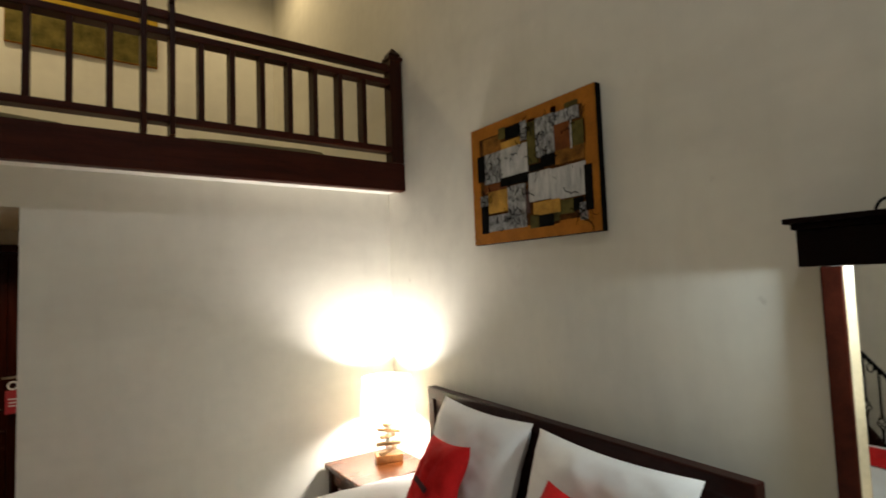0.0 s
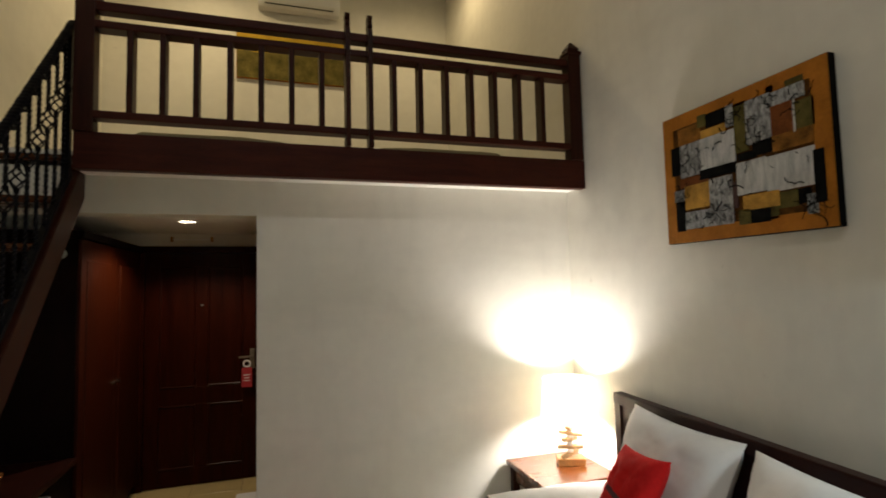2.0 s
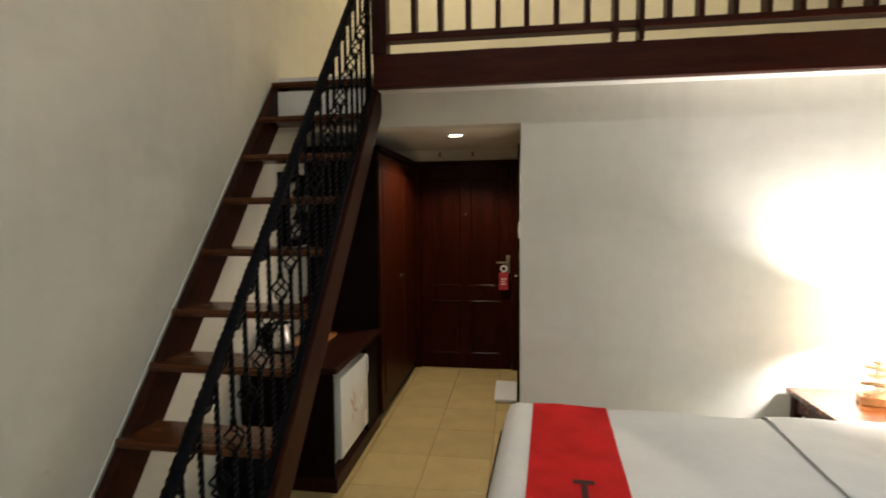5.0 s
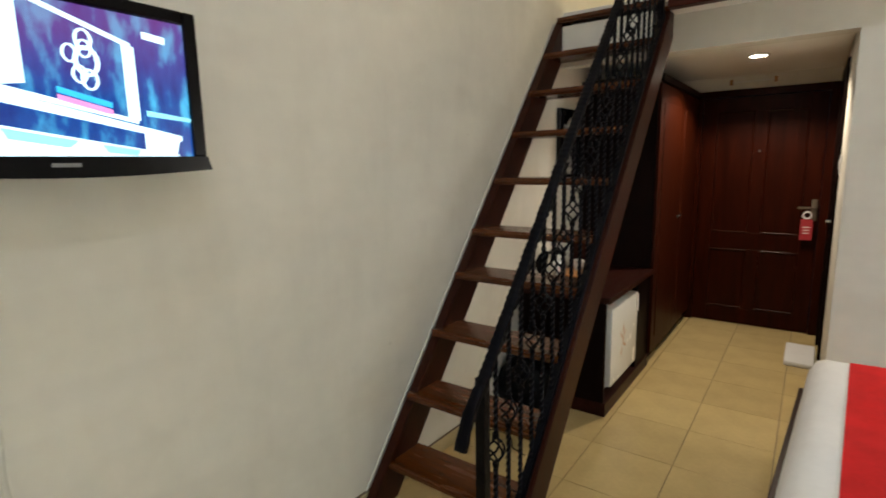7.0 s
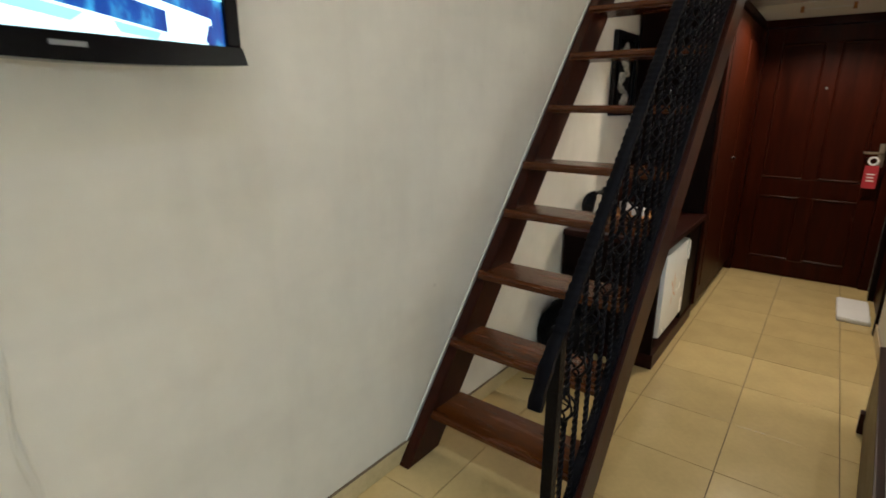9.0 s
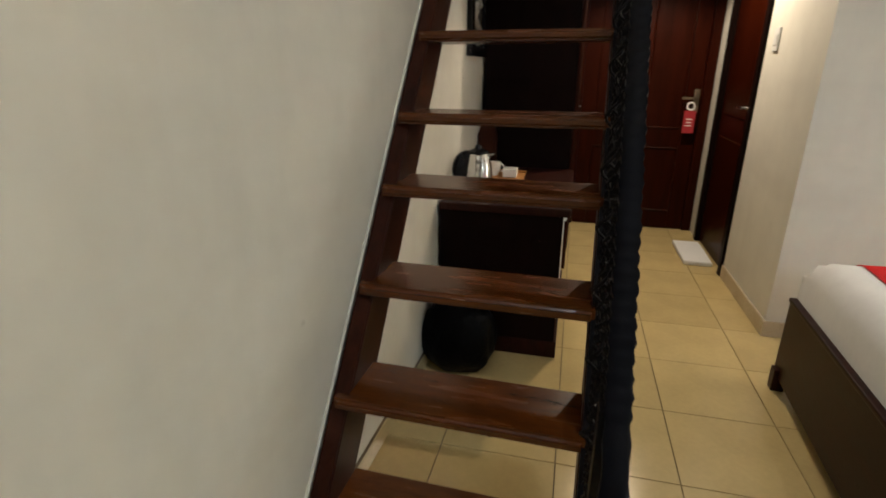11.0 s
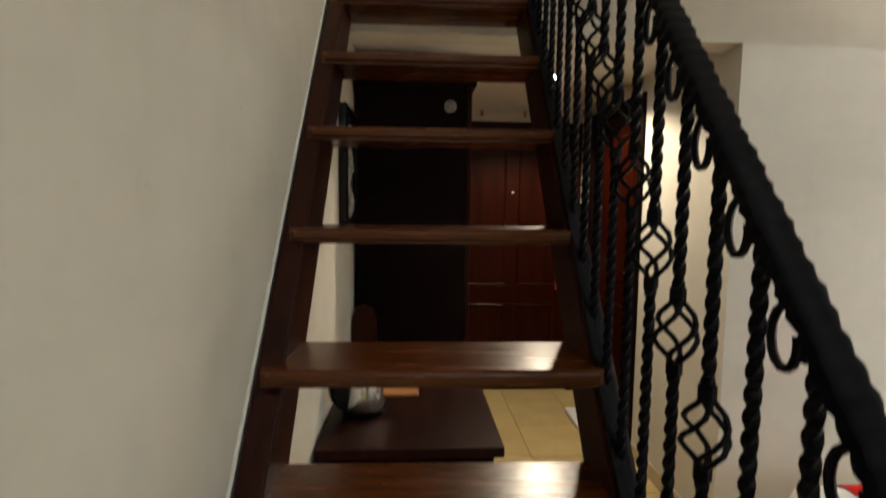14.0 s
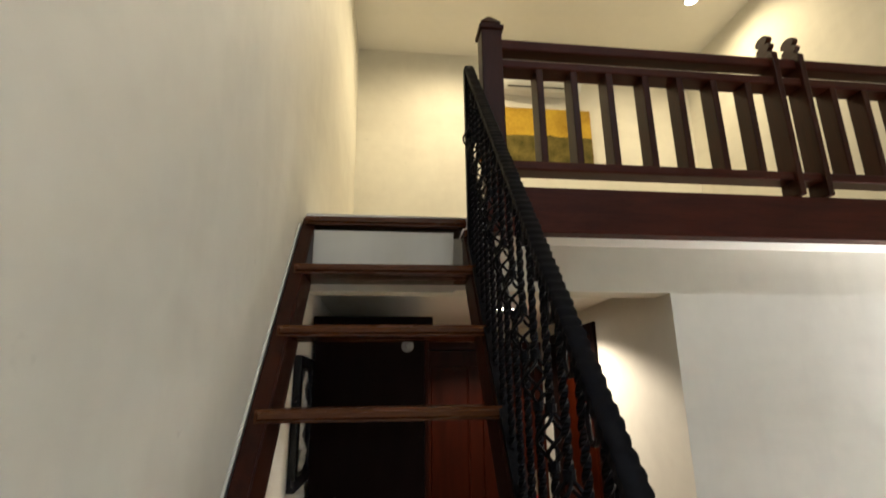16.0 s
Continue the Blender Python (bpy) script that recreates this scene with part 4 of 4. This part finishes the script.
pillow("pillow", 0.72, 0.50, 0.20, pose(3.515, -1.20, 0.815, -22, 0, -90), LINEN, "plump white pillow leaning on the headboard", "bed pillows", 1)
pillow("pillow", 0.74, 0.50, 0.20, pose(3.515, -1.985, 0.805, -22, 0, -90), LINEN, "creased white pillow leaning on the headboard", "bed pillows", 6)
for cy, cr, sd in ((-1.27, -4, 2), (-2.06, 4, 9)):
    spot = ASKEW @ pose(3.27, cy, 0.785, -30, cr, -92)
    c = pillow("cushion", 0.34, 0.38, 0.12, pose(3.27, cy, 0.785, -30, cr, -92), RED, "red square cushion propped against a white pillow", "red cushions", sd)
    bm = B()
    bx(bm, -0.075, 0.055, -0.068, -0.058, -0.045, -0.022, 0.004)
    bmesh.ops.transform(bm, matrix=spot @ pose(0, 0, 0, 0, 14, 0), verts=bm.verts)
    ob = new("printed_mark", mesh_of("printed_mark", bm, MAROON))
    ob.parent = c
    ob["label"] = "dark maroon printed mark, unreadable"


def nightstand():
    x0, x1, y0, y1, zt = 3.195, 3.70, -0.525, -0.022, 0.563
    t = thing("nightstand", "dark mahogany bedside table with an open shelf", "bedside table", (3.45, -0.27, 0))
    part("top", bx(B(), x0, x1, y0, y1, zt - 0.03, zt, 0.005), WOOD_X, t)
    for x in (x0 + 0.02, x1 - 0.065):
        for y in (y0 + 0.02, y1 - 0.065):
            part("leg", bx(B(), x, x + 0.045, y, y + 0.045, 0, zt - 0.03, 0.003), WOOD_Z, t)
    part("apron", bx(B(), x0 + 0.03, x1 - 0.03, y0 + 0.065, y1 - 0.065, zt - 0.12, zt - 0.03, 0.003), WOOD_X, t)
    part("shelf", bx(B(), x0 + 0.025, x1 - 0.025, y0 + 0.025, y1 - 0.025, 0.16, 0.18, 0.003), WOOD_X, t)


nightstand()


def bedside_lamp():
    cx, cy, z = LAMP[0], LAMP[1], 0.563
    t = thing("bedside_lamp", "table lamp of stacked driftwood with a cream drum shade, lit", "table lamp", (cx, cy, z))
    bm = bx(B(), -0.085, 0.085, -0.05, 0.05, 0, 0.045, 0.004)
    bmesh.ops.transform(bm, matrix=pose(cx, cy, z, 0, 0, -20), verts=bm.verts)
    part("base", bm, HONEY, t, "honey-brown wooden block base")
    bm = B()
    cyl(bm, (cx, cy, z + 0.04), (cx, cy, 0.966), 0.006)
    part("rod", bm, CHROME, t)
    rng = random.Random(3)
    zz = z + 0.052
    for k, (w, a) in enumerate(((0.13, 15), (0.16, -35), (0.12, 20), (0.15, -15), (0.12, 40))):
        bm = bx(B(), -w / 2, w / 2, -0.020, 0.020, 0, 0.024, 0.007)
        for v in bm.verts:
            v.co += Vector((0, 0, 0.012 * math.sin(v.co.x * 22 + k))) + noise.noise_vector(v.co * 30 + Vector((k, 0, 0))) * 0.004
        bmesh.ops.transform(bm, matrix=pose(cx + rng.uniform(-0.012, 0.012), cy, zz, 0, 0, a), verts=bm.verts)
        part("driftwood", bm, DRIFT, t, smooth=True)
        bm = B()
        lathe(bm, [(0.0, 0.0), (0.020, 0.002), (0.022, 0.012), (0.016, 0.020), (0.0, 0.021)], (cx, cy, zz + 0.022), 14)
        part("pebble", bm, CERAMIC, t, smooth=True)
        zz += 0.042
    bm = B()
    lathe(bm, [(0.180, 0.842), (0.158, 1.092), (0.1565, 1.092), (0.1785, 0.842), (0.180, 0.842)], (cx, cy, 0), 40)
    part("shade", bm, SHADE, t, "glowing cream fabric drum shade", smooth=True)
    bm = B()
    lathe(bm, [(0.0, 0.952), (0.016, 0.955), (0.016, 0.967), (0.0, 0.968)], (cx, cy, 0), 14)
    part("socket", bm, CERAMIC, t)
    for a in (0, 120, 240):
        bm = B()
        cyl(bm, (cx, cy, 0.962), (cx + 0.17 * math.cos(radians(a)), cy + 0.17 * math.sin(radians(a)), 0.86), 0.002, seg=5)
        part("shade_spoke", bm, CHROME, t)


bedside_lamp()


PATCH_GROUND = mat("patch_ground", (0.09, 0.036, 0.007), 0.7, spec=0.06, vary=0.8, scale=18, bump=0.3, bump_scale=90)

PATCH_TAN = mat("patch_tan", (0.20, 0.085, 0.014), 0.7, spec=0.08, vary=0.7, scale=22, bump=0.3, bump_scale=90)
PATCH_MAROON = mat("patch_maroon", (0.045, 0.012, 0.010), 0.7, vary=0.5, scale=22, bump=0.3, bump_scale=90)
PATCH_GREY = mat("patch_scribbled_grey", (0.30, 0.31, 0.32), 0.7, spec=0.1, vary=0.95, scale=34, wood=(1, 2.2, 0.9), bump=0.3, bump_scale=90, tint=(0.52, 0.53, 0.54))


def collage_painting():
    y0, y1, z0, z1 = -1.872, -1.022, 1.886, 2.530
    x = XE - 0.004
    t = thing("collage_painting", "abstract collage in an ochre frame, patches of white, black and gold", "painting", (x, -1.43, z0))
    part("canvas_box", bx(B(), x - 0.034, x, y0, y1, z0, z1, 0.002), PATCH_DARK, t, "black canvas edge")
    fw = 0.07
    bm = B()
    f0, f1 = x - 0.040, x - 0.034
    bx(bm, f0, f1, y0 + 0.002, y0 + fw, z0 + 0.002, z1 - 0.002, 0.001)
    bx(bm, f0, f1, y1 - fw, y1 - 0.002, z0 + 0.002, z1 - 0.002, 0.001)
    bx(bm, f0, f1, y0 + fw, y1 - fw, z0 + 0.002, z0 + fw, 0.001)
    bx(bm, f0, f1, y0 + fw, y1 - fw, z1 - fw, z1 - 0.002, 0.001)
    part("border", bm, OCHRE, t)
    W, H = y1 - y0, z1 - z0
    part("ground", bx(B(), x - 0.037, x - 0.034, y0 + fw, y1 - fw, z0 + fw, z1 - fw), PATCH_GROUND, t)
    # patches as shares of width (from the bed lamp's side) and height (from below)
    patches = [
        (0.12, 0.29, 0.75, 0.88, PATCH_TAN), (0.29, 0.46, 0.75, 0.81, PATCH_GOLD), (0.33, 0.46, 0.82, 0.92, PATCH_DARK),
        (0.27, 0.33, 0.84, 0.93, PATCH_OLIVE), (0.46, 0.51, 0.77, 0.92, PATCH_GREY), (0.51, 0.59, 0.57, 0.91, PATCH_OLIVE),
        (0.13, 0.29, 0.50, 0.75, PATCH_GREY), (0.28, 0.51, 0.51, 0.75, PATCH_WHITE), (0.06, 0.13, 0.53, 0.75, PATCH_DARK),
        (0.27, 0.51, 0.45, 0.52, PATCH_DARK), (0.12, 0.33, 0.42, 0.49, PATCH_BROWN), (0.15, 0.35, 0.25, 0.43, PATCH_GOLD),
        (0.33, 0.48, 0.21, 0.44, PATCH_GREY), (0.15, 0.48, 0.10, 0.23, PATCH_GREY), (0.08, 0.15, 0.09, 0.32, PATCH_DARK),
        (0.07, 0.15, 0.32, 0.41, PATCH_GREY), (0.47, 0.51, 0.20, 0.38, PATCH_MAROON), (0.51, 0.68, 0.28, 0.50, PATCH_WHITE),
        (0.68, 0.92, 0.26, 0.49, PATCH_WHITE), (0.54, 0.74, 0.17, 0.27, PATCH_GOLD), (0.73, 0.83, 0.15, 0.25, PATCH_OLIVE),
        (0.83, 0.89, 0.16, 0.25, PATCH_DARK), (0.87, 0.92, 0.09, 0.21, PATCH_GREY), (0.58, 0.69, 0.08, 0.17, PATCH_DARK),
        (0.51, 0.58, 0.08, 0.18, PATCH_OLIVE), (0.69, 0.73, 0.09, 0.17, PATCH_OLIVE), (0.58, 0.72, 0.60, 0.90, PATCH_GREY),
        (0.71, 0.89, 0.80, 0.89, PATCH_GREY), (0.72, 0.83, 0.61, 0.80, PATCH_BROWN), (0.83, 0.84, 0.60, 0.80, PATCH_WHITE),
        (0.84, 0.93, 0.61, 0.78, PATCH_OLIVE), (0.61, 0.72, 0.52, 0.61, PATCH_DARK), (0.52, 0.63, 0.51, 0.56, PATCH_DARK),
        (0.72, 0.92, 0.51, 0.61, PATCH_TAN), (0.91, 0.96, 0.15, 0.46, PATCH_DARK), (0.70, 0.74, 0.88, 0.94, PATCH_DARK),
        (0.80, 0.89, 0.88, 0.93, PATCH_OLIVE),
    ]
    for k, (a, b, c, d, m) in enumerate(patches):
        c, d = max(c, 0.06), min(d, 0.94)
        e = 0.0004 * (k % 5)
        part("patch", bx(B(), x - 0.040 - e, x - 0.0365, y1 - b * W, y1 - a * W, z0 + c * H, z0 + d * H), m, t)
    rng = random.Random(11)
    inked = [q for q in patches if q[4] is PATCH_GREY or q[4] is PATCH_WHITE]
    for k in range(150):
        a, b, c, d, m = inked[rng.randrange(len(inked))]
        if m is PATCH_WHITE and rng.random() < 0.6:
            continue
        yy, zz = y1 - rng.uniform(a, b) * W, z0 + rng.uniform(c, d) * H
        s = rng.uniform(0.006, 0.02)
        pts, head = [], rng.uniform(0, 6.3)
        for q in range(rng.randint(3, 8)):
            pts.append((x - 0.0425, yy, zz))
            head += rng.uniform(-1.3, 1.3)
            yy += s * 0.8 * math.cos(head)
            zz += s * 0.8 * math.sin(head)
        bm = B()
        tube(bm, pts, rng.uniform(0.0010, 0.0024), 4)
        part("ink_scribble", bm, PATCH_DARK, t)


collage_painting()


def wall_mirror():
    y1, y0, z0, z1 = -2.665, -3.60, 0.62, 1.70
    t = thing("wall_mirror", "tall mirror in a dark wooden frame with a lit overhanging cornice", "mirror", (XE, -3.09, z0))
    s0, s1, f0 = y0 - 0.028, y1 + 0.028, 3.698
    for a, b in ((s1 - 0.057, s1), (s0, s0 + 0.057)):
        part("frame_stile", bx(B(), f0, XE - 0.001, a, b, z0, z1, 0.006), BEAMWOOD, t)
    part("frame_rail", bx(B(), f0, XE - 0.001, s0 + 0.057, s1 - 0.057, z0, z0 + 0.06, 0.006), BEAMWOOD, t)
    # pale inner lip sloping back to the glass, much lighter than the stiles
    for a, b in ((s1 - 0.058, s1 - 0.077), (s0 + 0.058, s0 + 0.077)):
        lip = prism(B(), [(f0 + 0.004, a), (XE - 0.002, a), (XE - 0.002, b), (f0 + 0.020, b)], "z", z0 + 0.062, z1 - 0.002)
        part("inner_lip", lip, PALE_LIP, t, "pale narrow inner lip")
    part("glass", bx(B(), 3.718, 3.726, s0 + 0.078, s1 - 0.078, z0 + 0.062, z1), MIRROR, t, "silvered mirror glass")
    part("backing", bx(B(), 3.728, XE - 0.001, s0 + 0.078, s1 - 0.078, z0 + 0.062, z1), DARKWOOD, t)
    # hollow cornice: front, ends and top, open below for the light
    c = B()
    bx(c, 3.555, 3.575, y0 - 0.03, y1 + 0.03, z1, z1 + 0.105, 0.003)
    bx(c, 3.575, XE - 0.001, y1 + 0.012, y1 + 0.03, z1, z1 + 0.105, 0.003)
    bx(c, 3.575, XE - 0.001, y0 - 0.03, y0 - 0.012, z1, z1 + 0.105, 0.003)
    bx(c, 3.545, XE - 0.001, y0 - 0.04, y1 + 0.04, z1 + 0.105, z1 + 0.122, 0.004)
    bx(c, 3.530, XE - 0.001, y0 - 0.055, y1 + 0.055, z1 + 0.122, z1 + 0.138, 0.004)
    part("cornice", c, DARKWOOD, t)
    bm = B()
    tube(bm, [(3.66, -2.82 + 0.028 * math.cos(a), z1 + 0.142 + 0.036 * math.sin(a)) for a in [math.pi * k / 10 for k in range(11)]], 0.004, 6)
    part("hanging_loop", bm, IRON, t)


wall_mirror()


def television():
    y0, y1, z0, z1 = -3.190, -2.547, 1.508, 1.928
    xb = 0.115
    t = thing("television", "wall-mounted flat television with a glossy black bezel, switched on", "television", (0, -2.9, z0))
    bz = 0.034
    bm = B()
    bx(bm, xb - 0.055, xb, y0, y0 + bz, z0 + 0.036, z1, 0.006)
    bx(bm, xb - 0.055, xb, y1 - bz, y1, z0 + 0.036, z1, 0.006)
    bx(bm, xb - 0.055, xb, y0 + bz, y1 - bz, z1 - bz, z1, 0.006)
    n = 12
    low = [(y0 - 0.012 + (y1 - y0 + 0.024) * k / n, z0 - 0.014 * math.sin(math.pi * k / n)) for k in range(n + 1)]
    prism(bm, low + [(y1, z0 + 0.037), (y0, z0 + 0.037)], "x", xb - 0.055, xb + 0.002)
    part("bezel", bm, TVBLACK, t)
    part("back", bx(B(), 0.05, xb - 0.03, y0 + 0.03, y1 - 0.03, z0 + 0.05, z1 - 0.03, 0.01), BLACK, t)
    part("wall_bracket", bx(B(), 0.001, 0.06, -3.0, -2.8, z0 + 0.12, z0 + 0.30, 0.004), BLACK, t)
    part("badge", bx(B(), xb + 0.002, xb + 0.004, -2.925, -2.865, z0 + 0.012, z0 + 0.021), BADGE, t, "small plain grey badge")
    s0, s1, u0, u1 = y0 + bz, y1 - bz, z0 + 0.035, z1 - bz
    m = bpy.data.materials.new("screen_picture")
    m.use_nodes = True
    nt = m.node_tree
    b = nt.nodes["Principled BSDF"]
    L = nt.links.new
    tc = nt.nodes.new("ShaderNodeTexCoord")
    no = nt.nodes.new("ShaderNodeTexNoise")
    no.inputs["Scale"].default_value = 11
    no.inputs["Detail"].default_value = 5
    mp = nt.nodes.new("ShaderNodeMapping")
    mp.inputs["Scale"].default_value = (1, 2.2, 0.8)
    L(tc.outputs["Object"], mp.inputs[0])
    L(mp.outputs[0], no.inputs["Vector"])
    rp = nt.nodes.new("ShaderNodeValToRGB")
    e = rp.color_ramp.elements
    e[0].position, e[0].color = 0.30, (0.010, 0.03, 0.22, 1)
    e[1].position, e[1].color = 0.66, (0.10, 0.55, 0.85, 1)
    k = e.new(0.5)
    k.color = (0.015, 0.09, 0.38, 1)
    L(no.outputs["Fac"], rp.inputs[0])
    b.inputs["Base Color"].default_value = (0.01, 0.01, 0.01, 1)
    b.inputs["Roughness"].default_value = 0.15
    sep = nt.nodes.new("ShaderNodeSeparateXYZ")
    L(tc.outputs["Object"], sep.inputs[0])
    up = nt.nodes.new("ShaderNodeMapRange")
    up.inputs[1].default_value, up.inputs[2].default_value = z0 + 0.18, z1
    L(sep.outputs["Z"], up.inputs[0])
    n2 = nt.nodes.new("ShaderNodeTexNoise")
    n2.inputs["Scale"].default_value = 4
    L(tc.outputs["Object"], n2.inputs["Vector"])
    mu = nt.nodes.new("ShaderNodeMath")
    mu.operation = "MULTIPLY"
    L(up.outputs[0], mu.inputs[0])
    L(n2.outputs["Fac"], mu.inputs[1])
    mixc = nt.nodes.new("ShaderNodeMixRGB")
    mixc.inputs[2].default_value = (0.30, 0.04, 0.20, 1)
    L(mu.outputs[0], mixc.inputs[0])
    L(rp.outputs[0], mixc.inputs[1])
    L(mixc.outputs[0], b.inputs["Emission Color"])
    b.inputs["Emission Strength"].default_value = 1.1
    scr = part("screen", bx(B(), xb - 0.028, xb - 0.012, s0, s1, u0, u1), m, t, "glowing blue picture with white graphics")
    W, H = s1 - s0, u1 - u0

    def flat(name, pts, material, lift):
        bm = B()
        bm.faces.new([bm.verts.new((xb - 0.012 + lift, s0 + a * W, u0 + c * H)) for a, c in pts])
        part(name, bm, material, scr)

    white, cyan, pink = glow("screen_white", (0.74, 0.97, 1.0), 1.35), glow("screen_cyan", (0.05, 0.5, 0.8), 1.0), glow("screen_pink", (0.8, 0.3, 0.6), 1.0)
    flat("white_frame", ((0.30, 1.0), (0.36, 1.0), (0.36, 0.46), (0.28, 0.44)), white, 0.0020)
    flat("white_frame", ((0.34, 1.0), (0.40, 1.0), (0.76, 0.80), (0.75, 0.77)), white, 0.0020)
    flat("white_frame", ((0.72, 0.79), (0.77, 0.78), (0.77, 0.26), (0.72, 0.28)), white, 0.0021)
    flat("white_frame", ((0.28, 0.44), (0.76, 0.27), (0.76, 0.24), (0.28, 0.40)), white, 0.0022)
    flat("white_band", ((0.0, 0.50), (0.0, 0.42), (0.95, 0.12), (0.95, 0.16)), white, 0.0018)
    flat("white_band", ((0.06, 0.0), (0.10, 0.40), (0.24, 0.38), (0.24, 0.20), (0.80, 0.05), (0.93, 0.02), (0.93, 0.0)), white, 0.0016)
    flat("white_block", ((0.78, 0.18), (0.94, 0.14), (0.92, 0.02), (0.78, 0.02)), white, 0.0017)
    flat("caption_bar", ((0.46, 0.46), (0.66, 0.38), (0.66, 0.34), (0.46, 0.42)), cyan, 0.0024)
    flat("caption_bar", ((0.46, 0.41), (0.66, 0.33), (0.66, 0.29), (0.46, 0.37)), pink, 0.0024)
    glint = glow("screen_pale_cyan", (0.35, 0.85, 0.95), 0.9)
    flat("cyan_streak", ((0.0, 0.38), (0.05, 0.36), (0.09, 0.12), (0.0, 0.06)), glint, 0.0014)
    flat("cyan_streak", ((0.26, 0.18), (0.52, 0.11), (0.48, 0.06), (0.28, 0.11)), glint, 0.0021)
    flat("cyan_streak", ((0.60, 0.09), (0.76, 0.05), (0.74, 0.01), (0.62, 0.03)), glint, 0.0021)
    flat("cyan_streak", ((0.80, 0.34), (1.0, 0.30), (1.0, 0.27), (0.80, 0.30)), glint, 0.0014)
    flat("corner_mark", ((0.81, 0.90), (0.91, 0.88), (0.91, 0.83), (0.81, 0.85)), white, 0.0024)
    for a, c, r in ((0.575, 0.78, 0.035), (0.575, 0.72, 0.03), (0.58, 0.64, 0.05), (0.55, 0.55, 0.03), (0.585, 0.52, 0.035), (0.52, 0.68, 0.03)):
        bm = B()
        seg = 18
        ci = [bm.verts.new((xb - 0.0095, s0 + a * W + r * 0.62 * W * math.cos(2 * math.pi * q / seg), u0 + c * H + r * W * math.sin(2 * math.pi * q / seg))) for q in range(seg)]
        co = [bm.verts.new((xb - 0.0095, s0 + a * W + r * W * math.cos(2 * math.pi * q / seg), u0 + c * H + r * 1.25 * W * math.sin(2 * math.pi * q / seg))) for q in range(seg)]
        for q in range(seg):
            bm.faces.new((ci[q], ci[(q + 1) % seg], co[(q + 1) % seg], co[q]))
        part("ring_graphic", bm, white, scr)


television()

cb = thing("cable_conduit", "thin painted-over cables running down the wall from the television", "cable", (0.006, -3.10, 0.30))
for off in (0.0, 0.013):
    bm = B()
    tube(bm, [(-0.006, -3.106 + off + 0.042 * k / 24 + 0.006 * math.sin(k * 0.9 + off * 60), 1.53 - 1.0 * k / 24) for k in range(25)], 0.0030, 6)
    part("flex", bm, PAINT, cb, "thin cable painted over with the wall", smooth=True)
bm = B()
tube(bm, [(0.010, -3.062, 0.55), (0.022, -3.067, 0.50), (0.020, -3.072, 0.44), (0.012, -3.082, 0.36), (0.010, -3.062, 0.30)], 0.0026, 6)
tube(bm, [(0.010, -3.055, 0.55), (0.025, -3.042, 0.50), (0.020, -3.03, 0.44), (0.012, -3.03, 0.36), (0.010, -3.05, 0.30)], 0.0026, 6)
part("wires", bm, BLACK, cb, "two loose black wires", smooth=True)

# ---- floor tiles ----
tile_bm = bx(B(), -0.2032, 0.2032, -0.2032, 0.2032, -0.010, 0)
bmesh.ops.bevel(tile_bm, geom=[e for e in tile_bm.edges if all(v.co.z > -0.001 for v in e.verts)], offset=0.0007, segments=1, affect="EDGES")
tile_mesh = mesh_of("tile", tile_bm, TILE)
TX, TY, TW = 0.250, -1.207, 0.41
for i in range(-1, 9):
    for j in range(-10, 8):
        ob = new("tile", tile_mesh)
        ob.parent = floor
        ob.location = (TX + TW * (i + 0.5), TY + TW * (j + 0.5), 0.0002 * random.uniform(-1, 0.6))
